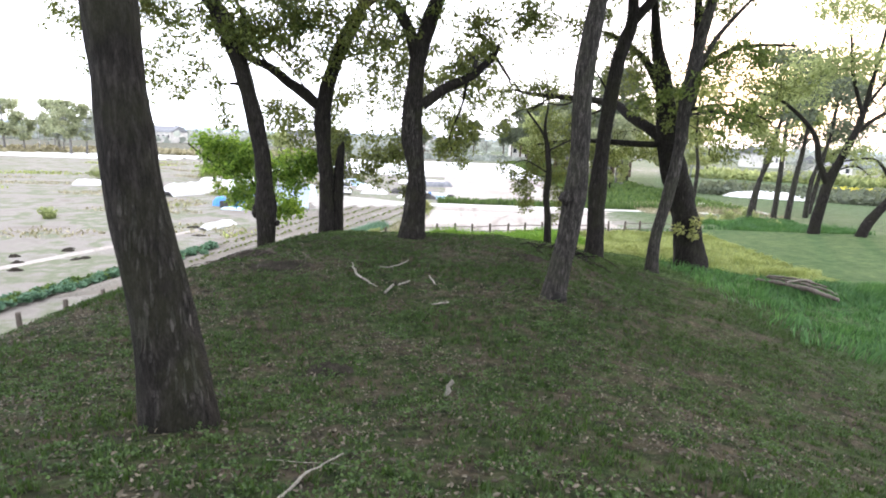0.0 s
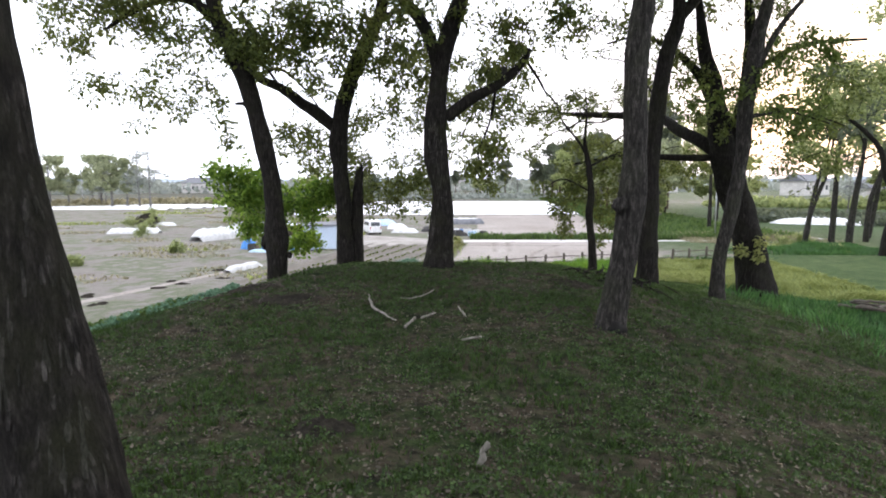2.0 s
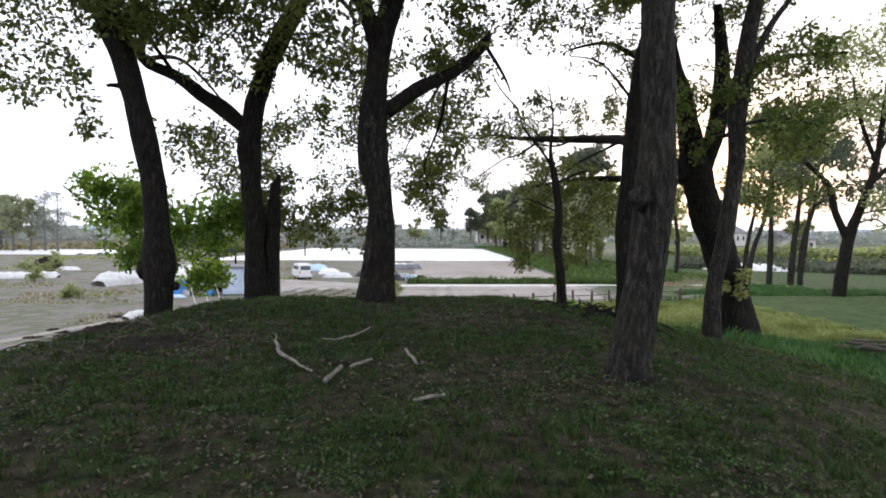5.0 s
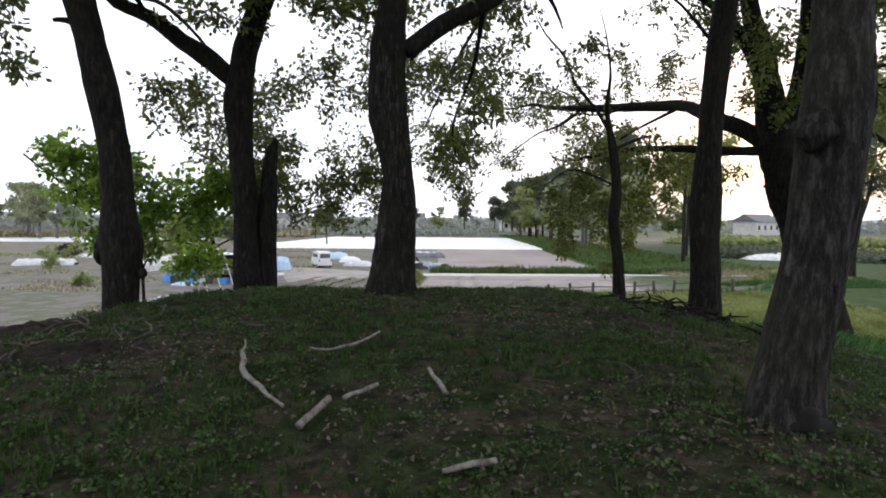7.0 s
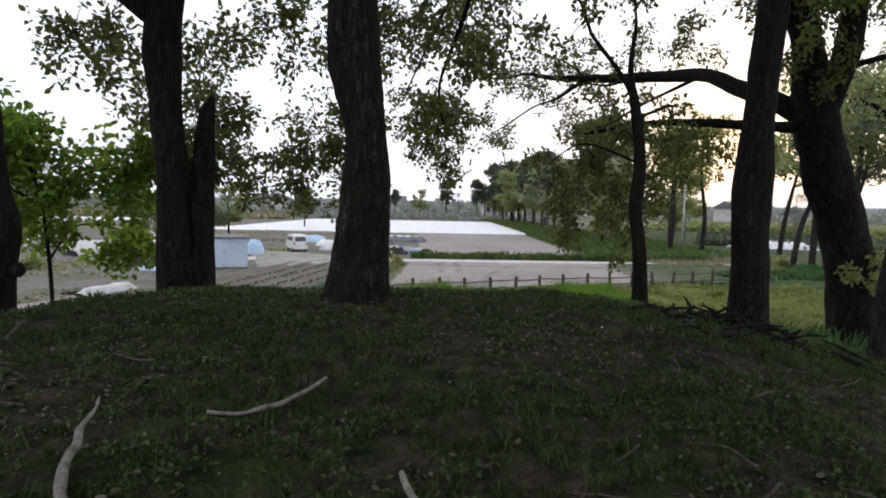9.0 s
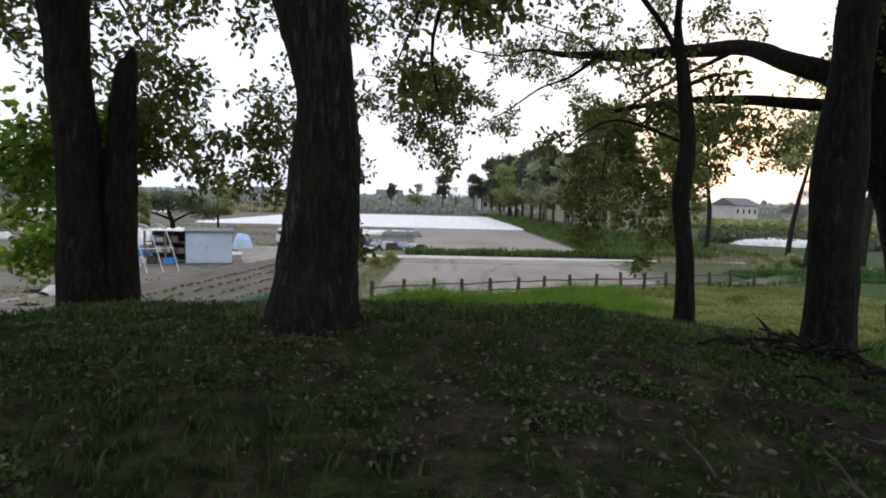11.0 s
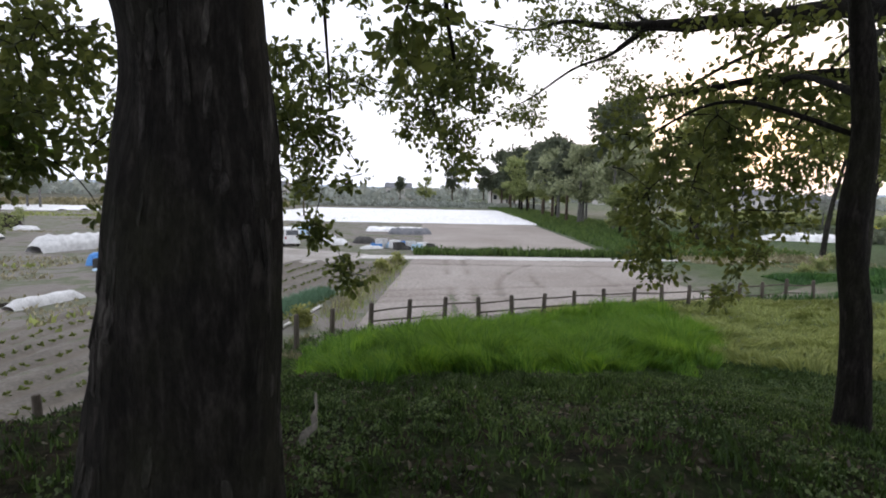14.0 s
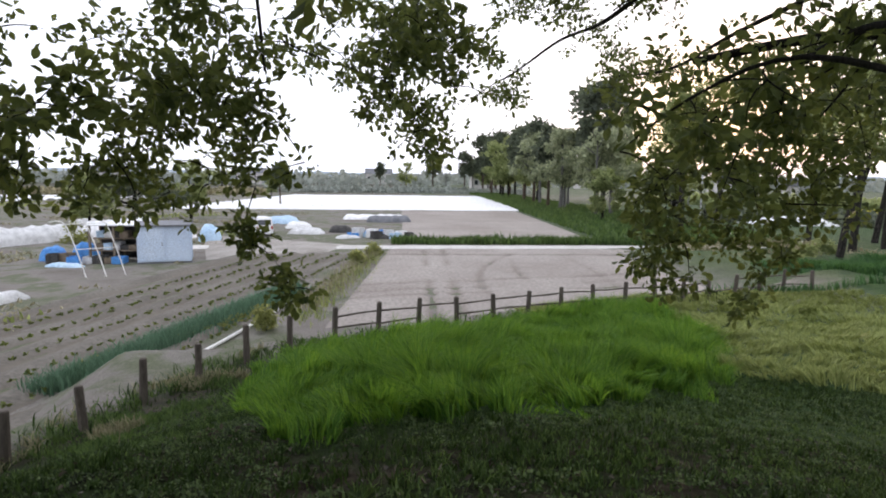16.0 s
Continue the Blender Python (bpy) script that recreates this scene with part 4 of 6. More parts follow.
def bark_plates(tree, n, spans, seed):
    """Loose strips of bark that lift off a trunk, each thick at its lower end."""
    stem = next(o for o in tree.children if o.name.startswith("trunk"))
    pts = np.array([tuple(v.co) for v in stem.data.vertices])
    skin = BVHTree.FromPolygons([tuple(p) for p in pts], [tuple(f.vertices) for f in stem.data.polygons])
    rp = random.Random(seed)
    for _ in range(n):
        z0, z1, a0, a1 = rp.choice(spans)
        z, a, w, h, out = rp.uniform(z0, z1), radians(rp.uniform(a0, a1)), rp.uniform(0.007, 0.022), rp.uniform(0.08, 0.34), rp.uniform(0.002, 0.009)
        axis_at = pts[np.abs(pts[:, 2] - z) < 0.2].mean(0)
        v, f, lean = [], [], rp.uniform(-0.12, 0.12)
        for j in range(6):
            q = j / 5
            half = w * (math.sin(math.pi * (0.15 + 0.83 * q)) ** 0.8) * (1 + 0.6 * noise.noise((z * 9, q * 4, seed)))
            for u in (-1, -0.9, 0, 0.9, 1):
                b = a + (u * half + lean * h * q) / 0.3
                d = Vector((math.cos(b), math.sin(b), 0))
                o = Vector((axis_at[0], axis_at[1], z + (q - 0.5) * h + 0.012 * noise.noise((u * 3, z * 7, q))))
                hit = skin.ray_cast(o + d * 0.9, -d)[0]
                if hit is None:
                    hit = o + d * 0.3
                lift = -0.008 if abs(u) == 1 or j in (0, 5) else out * (1.3 - 0.8 * q) + 0.006 * noise.noise((b * 30, q * 5, z))
                v.append(hit + d * lift)
        for j in range(5):
            f += [(j * 5 + i, j * 5 + i + 1, j * 5 + i + 6, j * 5 + i + 5) for i in range(4)]
        mesh_object("bark_plate", v, f, BARK_GREY, tree)


bark_plates(oaks[3], 190, [(0.45, 2.4, -125, -60), (0.45, 2.4, -125, -60), (-1.0, 1.5, -40, 10), (-1.1, 0.0, -170, -120), (-1.1, 2.4, -180, 0), (0.6, 2.4, -110, -70)], 4)
bark_plates(oaks[4], 90, [(-1.4, 1.5, -180, 0)], 5)
bark_plates(oaks[0], 80, [(-1.0, 1.5, -110, 20)], 6)

# leafy young tree on the left slope
K1 = [(-6.7, 20.3, -0.1, 0.022), (-7.90, 20.0, 0.7, 0.018), (-8.50, 19.9, 1.2, 0.02)]
oak("bright green young maple on the slope", [(-6.35, 20.4, ground_z(-6.35, 20.4), 0.035), (-6.38, 20.4, -1.4, 0.032), (-6.5, 20.4, -0.2, 0.028), (-6.70, 20.4, 0.6, 0.02), (-6.60, 20.4, 1.1, 0.012)],
    [K1, [(-6.5, 20.4, -0.4, 0.022), (-5.90, 20.6, 0.3, 0.018), (-4.90, 21.0, 0.5, 0.012)], [(-6.4, 20.4, -1.2, 0.02), (-6.30, 21.2, -0.6, 0.016), (-5.50, 21.8, -0.8, 0.015)]],
    [(-7.40, 20.2, 0.9, 1.1, 0.9, 0.75, 170), (-6.70, 20.4, -0.2, 1.1, 0.9, 0.7, 130), (-5.50, 20.9, 0.3, 1.2, 0.9, 0.9, 150), (-4.70, 21.4, 0.6, 0.8, 0.7, 0.6, 60), (-5.80, 21.6, -0.9, 0.8, 0.6, 0.45, 60)], seed=101, foot=1.2, sides=12, leaf=0.13, leaf_mat=LEAF_BRIGHT, dense=0.95)


# ---- fence round the foot of the mound ----
def fence_line():
    pts = np.array([(-10.7, 11.3), (-9.6, 13.7), (-8.1, 17.0), (-6.2, 20.8), (-4.42, 24.1), (-3.66, 26.05), (-2.76, 27.5), (-1.95, 28.6), (-0.95, 29.4), (1.05, 30.55), (3.18, 31.5), (5.07, 32.3), (7.47, 33.0), (10.0, 33.9), (12.9, 34.85), (14.6, 35.0)])
    seg = np.r_[0, np.cumsum(np.hypot(*np.diff(pts, axis=0).T))]
    d = np.arange(0, seg[-1], 1.08)
    return np.column_stack([np.interp(d, seg, pts[:, 0]), np.interp(d, seg, pts[:, 1])])


def post_mesh(seed):
    rs = random.Random(seed)
    v, f = tube([(0, 0, -0.25, 0.066), (0, 0, 0.3, 0.063), (0, 0, 0.66, 0.06), (0, 0, 0.70, 0.055), (0, 0, 0.715, 0.04)], 10, 0.1, seed)
    me = bpy.data.meshes.new("post")
    me.from_pydata([tuple(p) for p in v], [], f)
    me.materials.append(POST)
    return me


fence = tagged(new("fence"), "low weathered log fence round the mound", "fence")
post_meshes = [post_mesh(i * 3.7) for i in range(4)]
rs = random.Random(5)
posts = fence_line()
for i, (x, y) in enumerate(posts):
    p = new("post", post_meshes[i % 4])
    p.parent = fence
    p.matrix_world = pose(x, y, ground_z(x, y), rs.uniform(-3, 3), rs.uniform(-3, 3), rs.uniform(0, 360)) @ Matrix.Diagonal((1, 1, rs.uniform(0.94, 1.08), 1))
for i in range(len(posts) - 1):
    (x0, y0), (x1, y1) = posts[i], posts[i + 1]
    if x0 < -1.2:
        continue
    for h in (0.52, 0.24):
        if rs.random() < 0.08:
            continue
        a, b = ground_z(x0, y0) + h + rs.uniform(-0.04, 0.04), ground_z(x1, y1) + h + rs.uniform(-0.04, 0.04)
        v, f = tube(spline([(x0, y0 + 0.05, a, 0.022), ((x0 + x1) / 2, (y0 + y1) / 2 + 0.05, (a + b) / 2 + rs.uniform(-0.02, 0.02), 0.024), (x1, y1 + 0.05, b, 0.02)], 0.2), 6, 0.15, i)
        mesh_object("rail", v, f, POST, fence)


# ---- grass, litter and dead wood on the mound ----
def bumps(x, y):
    return np.array([0.05 * noise.noise((a * 0.9, b * 0.9, 0)) + 0.025 * noise.noise((a * 3.1, b * 3.1, 5)) for a, b in zip(x, y)])


def patches(x, y, s, z=0.0):
    return np.array([noise.noise((a * s, b * s, z)) for a, b in zip(x, y)])


def scatter(n, x0, x1, y0, y1, seed):
    r = np.random.RandomState(seed)
    return r.uniform(x0, x1, n), r.uniform(y0, y1, n), r


def clumped(X, Y, cell, r, pull=0.65):
    """Draws points toward random tuft centres."""
    i, j = np.floor(X / cell), np.floor(Y / cell)
    cx = (i + 0.5 + 0.4 * np.sin(i * 12.99 + j * 78.2)) * cell
    cy = (j + 0.5 + 0.4 * np.sin(i * 39.3 + j * 11.1)) * cell
    p = pull * r.rand(len(X))
    return X + (cx - X) * p, Y + (cy - Y) * p


def on_mound(x, y):
    z = height(x, y)
    return z + np.clip((z - PLAIN) * 2, 0, 1) * bumps(x, y)


def tall_zone(x, y):
    """The uncut strip on the far slope, above the fence."""
    front = np.interp(x, [-2.6, -1.6, -0.8, 0.4, 3.0, 6.0, 7.5], [26.5, 23.6, 21.7, 21.7, 23.2, 25.8, 29.5])
    back = np.interp(x, [-3, -1, 1, 3.2, 5.1, 7.5], [26.9, 29.0, 30.2, 31.2, 32.0, 32.7])
    front = front + 0.35 * np.sin(x * 2.3) + 0.25 * np.sin(x * 5.1 + 1) + 0.2 * np.sin(x * 9 + y * 3)
    return (y > front) & (y < back) & (x > -2.3) & (x < 7.4)


def mown_zone(x, y):
    return (x > 3.5) & (y > 20.5) & (y < 34.5) & (y > 27.5 - 0.75 * (x - 3.5)) & ~tall_zone(x, y)


X, Y, r = scatter(330000, -9.5, 13, 0.8, 30.5, 11)
X, Y = clumped(X, Y, 0.23, r, 0.7)
keep = (height(X, Y) > PLAIN + 0.12) & (X < 8 + 5 * r.rand(len(X))) & ~tall_zone(X, Y) & ~mown_zone(X, Y)
keep &= r.rand(len(X)) < np.clip(1.25 - np.abs(Y - 12) / 34 - np.abs(X) / 22, 0.15, 1)
X, Y = X[keep], Y[keep]
g = patches(X, Y, 0.55) + 0.8 * patches(X, Y, 2.3, 4) + 0.6 * patches(X, Y, 5.2, 9)
keep = r.rand(len(X)) < np.clip(0.5 + 2.2 * g, 0.04, 1)
X, Y, g = X[keep], Y[keep], g[keep]
hgt = (0.028 + 0.05 * r.rand(len(X))) * np.clip(1.0 + 1.1 * g, 0.5, 2.2) * np.where(Y > 15, 1.1, 1.0)
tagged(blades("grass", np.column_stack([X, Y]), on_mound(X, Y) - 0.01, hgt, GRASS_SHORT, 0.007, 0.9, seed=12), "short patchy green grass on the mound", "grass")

X, Y, r = scatter(5200, -8, 9, 1, 21, 13)
tuft = patches(X, Y, 0.8, 9) + 0.5 * np.exp(-((X + 3.2) ** 2 + (Y - 3.6) ** 2) / 2.5)
X, Y = X[tuft > 0.12], Y[tuft > 0.12]
X, Y = np.repeat(X, 9) + r.normal(0, 0.05, len(X) * 9), np.repeat(Y, 9) + r.normal(0, 0.05, len(Y) * 9)
tagged(blades("grass", np.column_stack([X, Y]), on_mound(X, Y) - 0.01, 0.035 + 0.06 * r.rand(len(X)), GRASS_SHORT, 0.008, 1.3, seed=14), "coarser grass tufts on the mound", "grass")

# fresh short turf below the tall strip and on the shoulder of the slope
for n, mat, h0, seed, words in ((120000, GRASS_SHORT, 0.03, 91, "short dark green turf on the far slope"), (120000, GRASS_MID, 0.03, 92, "fresh green turf on the far slope")):
    X, Y, r = scatter(n, -8, 8.5, 17.2, 29.5, seed)
    X, Y = clumped(X, Y, 0.24, r, 0.8)
    g = patches(X, Y, 0.7, seed) + 0.5 * patches(X, Y, 2.1, seed + 3)
    k = (height(X, Y) > PLAIN + 0.05) & ~tall_zone(X, Y) & ~mown_zone(X, Y) & (r.rand(n) < np.clip(0.6 + 1.3 * g, 0.1, 1) * np.interp(Y, [17.2, 19], [0.25, 1]))
    X, Y, g = X[k], Y[k], g[k]
    tagged(blades("turf", np.column_stack([X, Y]), on_mound(X, Y) - 0.01, (h0 + 0.045 * r.rand(len(X))) * np.clip(1 + 0.8 * g, 0.6, 1.8), mat, 0.007, 1.1, seed=seed + 5), words, "grass")

X, Y, r = scatter(170000, -3.2, 7.5, 19.5, 33, 15)
X, Y = clumped(X, Y, 0.42, r, 0.95)
k = tall_zone(X, Y)
X, Y = X[k], Y[k]
wave = np.clip(1 + 0.9 * patches(X, Y, 0.8, 2) + 0.9 * patches(X, Y, 2.3, 7), 0.3, 1.9)
edge = np.mean([tall_zone(X + a, Y + b) for a, b in ((0.5, 0), (-0.5, 0), (0, -0.5), (0, 0.5), (-0.3, -0.9), (-1.0, -0.2))], 0) * 0.75 + 0.25
tagged(blades("tall_grass", np.column_stack([X, Y]), on_mound(X, Y) - 0.02, (0.2 + 0.26 * r.rand(len(X))) * wave * edge, GRASS_TALL, 0.010, 1.5, seed=16, flow=0.8), "lush tall green grass above the fence", "grass")

X, Y, r = scatter(140000, 3.5, 14.5, 20.5, 35, 17)
X, Y = clumped(X, Y, 0.32, r, 0.9)
k = mown_zone(X, Y)
X, Y = X[k], Y[k]
wind = np.clip(0.55 + 1.2 * patches(X * 0.5, Y * 1.8, 1.0, 6), 0.15, 1.5)
tagged(blades("cut_grass", np.column_stack([X, Y]), on_mound(X, Y) - 0.01, (0.05 + 0.13 * r.rand(len(X))) * (0.35 + 1.2 * wind), GRASS_PALE, 0.012, 2.0, seed=18, flow=0.6), "pale mown grass lying in swathes", "grass")

X, Y, r = scatter(150000, 6.5, 26, 12, 46, 19)
k = ~mown_zone(X, Y) & ~((X < 18.6) & (Y > 34.8)) & (X > 8 + 5 * r.rand(len(X)))
X, Y = X[k], Y[k]
wave = np.clip(0.9 + 1.3 * patches(X * 0.6, Y, 0.35, 3) + 0.6 * patches(X, Y, 1.2, 5), 0.2, 2.2)
tagged(blades("meadow_grass", np.column_stack([X, Y]), height(X, Y) - 0.02, (0.16 + 0.2 * r.rand(len(X))) * wave, GRASS_LUSH, 0.02, 1.1, seed=20, flow=0.5), "rough green meadow grass beside the mound", "grass")

X, Y, r = scatter(105000, -8.5, 9.5, 1.2, 22, 25)
k = r.rand(len(X)) < np.clip(0.5 - 1.1 * patches(X, Y, 0.55) + 0.7 * patches(X, Y, 2.6, 8), 0.05, 1) * np.interp(Y, [9, 14, 18], [1, 0.6, 0.3]) * np.interp(X, [2.5, 5.5], [1, 0.35])
X, Y = X[k], Y[k]
C = np.column_stack([X, Y, on_mound(X, Y) + 0.012 + 0.03 * r.rand(len(X))])
W = np.column_stack([r.normal(size=(len(X), 2)), r.normal(0, 0.4, len(X))])
tagged(leaf_sheet("leaf_litter", C, W, (0.022 + 0.042 * r.rand(len(X)) ** 1.6), LITTER, None, 0.5, 0.2, "stuff"), "brown dead oak leaves scattered in the grass", "leaf litter")

# low broad-leaved weeds in mats, darker on the crest, fresher on the far slope
for n, area, mat, size, grain, seed, words in ((24000, (-8.5, 9.0, 1.0, 17.5), WEED, 0.026, 1.3, 101, "mats of low broad-leaved weeds in the grass"), (16000, (-6.0, 8.0, 17.5, 25.5), WEED_FRESH, 0.021, 1.6, 103, "fresh low clover-like weeds on the far slope")):
    X, Y, r = scatter(n, *area, seed)
    g = patches(X, Y, 0.7, seed) + 0.8 * patches(X, Y, grain * 1.7, seed + 2)
    k = (g > -0.1 + 0.35 * r.rand(n)) & (height(X, Y) > PLAIN + 0.15) & ~tall_zone(X, Y) & ~mown_zone(X, Y)
    X, Y = X[k], Y[k]
    per = 11
    X, Y = np.repeat(X, per) + r.normal(0, 0.045, len(X) * per), np.repeat(Y, per) + r.normal(0, 0.045, len(Y) * per)
    lift = np.clip(0.4 + 1.6 * patches(X, Y, 4.0, 2), 0.1, 1.3)
    C = np.column_stack([X, Y, on_mound(X, Y) + 0.004 + 0.075 * lift * r.rand(len(X))])
    W = np.column_stack([r.normal(size=(len(X), 2)), np.abs(r.normal(0.35, 0.4, len(X)))])
    tagged(leaf_sheet("ground_weeds", C, W, size * (0.6 + 0.9 * r.rand(len(X))), mat, None, 0.75, 0.12, "stuff"), words, "weeds")

# weeds along the fence foot, round the fields and on the waste ground
fx, fy = np.repeat(posts[:, 0], 60), np.repeat(posts[:, 1], 60)
r = np.random.RandomState(27)
X, Y = fx + r.normal(0, 0.45, len(fx)), fy + r.normal(0, 0.3, len(fy))
tagged(blades("weeds", np.column_stack([X, Y]), height(X, Y) - 0.02, 0.08 + 0.2 * r.rand(len(X)), GRASS_SHORT, 0.012, 0.9, seed=28), "weeds along the fence foot", "weeds")
u, r = np.random.RandomState(93).rand(26000), np.random.RandomState(94)
side = r.normal(-0.35, 0.55, 26000)
X, Y = np.interp(u, [0, 0.45, 0.8, 1], [-8.1, -4.42, -2.76, -1.2]) - 0.87 * side, np.interp(u, [0, 0.45, 0.8, 1], [17.0, 24.1, 27.5, 29.2]) + 0.48 * side
k = (patches(X, Y, 1.1, 3) > -0.12) & ~tall_zone(X, Y)
X, Y = X[k], Y[k]
tagged(blades("weeds", np.column_stack([X, Y]), on_mound(X, Y) - 0.02, (0.03 + 0.11 * r.rand(len(X))) * np.clip(1 + 1.2 * patches(X, Y, 1.9, 6), 0.5, 2), GRASS_MID, 0.012, 1.2, seed=95), "low green weeds on the strip beside the posts", "weeds")
k = patches(X, Y, 1.4, 14) > 0.2
tagged(blades("weeds", np.column_stack([X[k], Y[k]]), on_mound(X[k], Y[k]) - 0.02, 0.06 + 0.16 * r.rand(k.sum()), GRASS_DRY, 0.010, 1.2, seed=96), "straw-coloured dry weeds beside the posts", "weeds")


def dead_branch(pts, label, mat=DEADWOOD):
    p = spline([(x, y, ground_z(x, y) + h, r * 0.5) for x, y, h, r in pts], 0.05)
    for q in p:
        q[0] += 0.03 * noise.noise((q[0] * 5, q[1] * 5, 1))
        q[2] += 0.02 * noise.noise((q[0] * 7, q[1] * 7, 2))
    v, f = tube(p, 9, 0.55, pts[0][0])
    tagged(mesh_object("branch", v, f, mat, None, label, True), category="branch", group="fallen branches")


dead_branch([(-2.05, 13.65, 0.12, 0.015), (-2.0, 13.4, 0.09, 0.035), (-1.88, 13.0, 0.07, 0.04), (-1.74, 12.7, 0.06, 0.045), (-1.52, 12.4, 0.05, 0.04), (-1.28, 12.1, 0.03, 0.03)], "bleached crooked dead branch lying in grass")
dead_branch([(-1.4, 13.6, 0.04, 0.025), (-1.05, 13.65, 0.05, 0.03), (-0.72, 14.0, 0.12, 0.02)], "pale dead branch lying in grass")
dead_branch([(-1.1, 11.75, 0.03, 0.045), (-0.95, 12.15, 0.07, 0.05)], "pale broken piece of branch")
dead_branch([(-0.86, 12.25, 0.04, 0.04), (-0.62, 12.52, 0.06, 0.045)], "pale broken piece of branch")
dead_branch([(-0.2, 12.75, 0.12, 0.035), (-0.07, 12.4, 0.03, 0.04)], "pale broken piece of branch")
dead_branch([(-0.12, 11.1, 0.03, 0.03), (0.22, 11.2, 0.04, 0.035)], "pale broken piece of branch")
dead_branch([(-0.66, 18.5, -0.04, 0.08), (-0.64, 18.53, 0.04, 0.09), (-0.57, 18.55, 0.09, 0.055), (-0.58, 18.58, 0.15, 0.06), (-0.56, 18.59, 0.2, 0.025), (-0.57, 18.6, 0.26, 0.032), (-0.565, 18.6, 0.3, 0.006)], "pale upright dead root stub")
dead_branch([(1.3, 12.3, 0.04, 0.02), (1.75, 12.9, 0.07, 0.015)], "thin dead twig in the grass", BARK_GREY)
dead_branch([(-1.0, 3.3, 0.03, 0.02), (-0.9, 3.9, 0.05, 0.022), (-0.72, 4.4, 0.05, 0.012)], "thin pale fallen twig near the oak foot")
dead_branch([(-1.3, 4.25, 0.03, 0.008), (-0.95, 4.2, 0.04, 0.008), (-0.6, 4.15, 0.03, 0.004)], "thin pale fallen twig near the oak foot")
rb = random.Random(41)
for i in range(22):
    x, y, a, l = rb.uniform(2.3, 5.0), rb.uniform(15.6, 17.3), rb.uniform(0, 3.14), rb.uniform(0.25, 0.75)
    dx, dy = math.cos(a) * l / 2, math.sin(a) * l / 2
    dead_branch([(x - dx, y - dy, rb.uniform(0.01, 0.06), 0.03), (x + 0.05, y, rb.uniform(0.03, 0.1), 0.035), (x + dx, y + dy, rb.uniform(0.02, 0.16), 0.015)], "dark fallen branch in a heap of brush", BARK)
for i in range(26):
    x, y, a, l = rb.gauss(3.8, 0.45), rb.gauss(16.9, 0.4), rb.uniform(0, 6.28), rb.uniform(0.25, 0.6)
    dx, dy, up = math.cos(a) * l / 2, math.sin(a) * l / 2, rb.uniform(0.06, 0.26)
    dead_branch([(x - dx, y - dy, 0.0, 0.045), (x + 0.05, y, up * 0.5 + 0.03, 0.04), (x + dx, y + dy, up, 0.014)], "dark fallen branch in a heap of brush", BARK)
for i in range(46):
    x, y, a, l = rb.gauss(-4.2, 0.9), rb.gauss(14.0, 0.45), rb.uniform(0, 3.14), rb.uniform(0.12, 0.5)
    dx, dy = math.cos(a) * l / 2, math.sin(a) * l / 2
    dead_branch([(x - dx, y - dy, rb.uniform(0.02, 0.07), 0.02), (x + 0.03, y, rb.uniform(0.04, 0.09), 0.022), (x + dx, y + dy, rb.uniform(0.02, 0.1), 0.01)], "short brown stick on scraped earth", BROWN_STICK)
for i in range(34):
    x, y, a, l = rb.uniform(0.6, 4.2), rb.uniform(11.5, 15.6), rb.uniform(0, 3.14), rb.uniform(0.1, 0.4)
    dx, dy = math.cos(a) * l / 2, math.sin(a) * l / 2
    dead_branch([(x - dx, y - dy, rb.uniform(0.02, 0.05), 0.014), (x + 0.03, y, rb.uniform(0.03, 0.07), 0.015), (x + dx, y + dy, rb.uniform(0.02, 0.08), 0.007)], "small fallen twig on the trodden crest", BROWN_STICK)
dead_branch([(0.12, 6.85, -0.02, 0.03), (0.17, 6.84, 0.07, 0.06), (0.16, 6.83, 0.13, 0.035), (0.21, 6.82, 0.19, 0.05), (0.2, 6.81, 0.23, 0.01)], "pale dry stalk standing in the grass")
for i, (a, b, w) in enumerate([((11.3, 20.3), (12.5, 18.0), 0.09), ((11.7, 20.4), (12.9, 18.3), 0.075), ((11.2, 19.3), (12.3, 17.4), 0.10), ((11.4, 19.8), (12.9, 18.9), 0.06), ((11.2, 18.4), (12.8, 19.6), 0.05)]):
    dead_branch([(*a, 0.12 + 0.09 * i, w * 1.3), ((a[0] + b[0]) / 2 + 0.1, (a[1] + b[1]) / 2, 0.17 + 0.07 * i, w * 1.3), (*b, 0.1 + 0.05 * i, w)], "weathered grey log in a small pile", POST)

# a dark hump standing in for an earth hollow, and scraped earth
def earth_heap(x, y, rx, ry, h, label, mat, seed, level=None):
    v, f = [], []
    n, m = 36, 14
    for j in range(m + 1):
        q = j / m
        for i in range(n):
            a = 2 * math.pi * i / n
            k = 1 + 0.25 * noise.noise((math.cos(a) * 2, math.sin(a) * 2, seed))
            px, py = x + rx * q * k * math.cos(a), y + ry * q * k * math.sin(a)
            v.append((px, py, (ground_z(px, py) if level is None else level) + h * (1 - q * q) ** 1.2 * (1 + 0.6 * noise.noise((px * 6, py * 6, seed)) + 0.7 * noise.noise((px * 17, py * 17, seed))) - (0.06 if j == m else 0)))
    for j in range(m):
        for i in range(n):
            f.append((j * n + i, j * n + (i + 1) % n, (j + 1) * n + (i + 1) % n, (j + 1) * n + i))
    tagged(mesh_object("soil_hump", v, f, mat, None, label, True), category="soil")


EARTH = surface("dark_earth", (0.018, 0.016, 0.013), (0.05, 0.043, 0.034), 9, 45, 0.97, strength=1.0, distance=0.05, spec=0.05)
earth_heap(-1.46, 7.7, 0.36, 0.24, 0.10, "dark crumbly earth heap in place of a hollow", EARTH, 1)
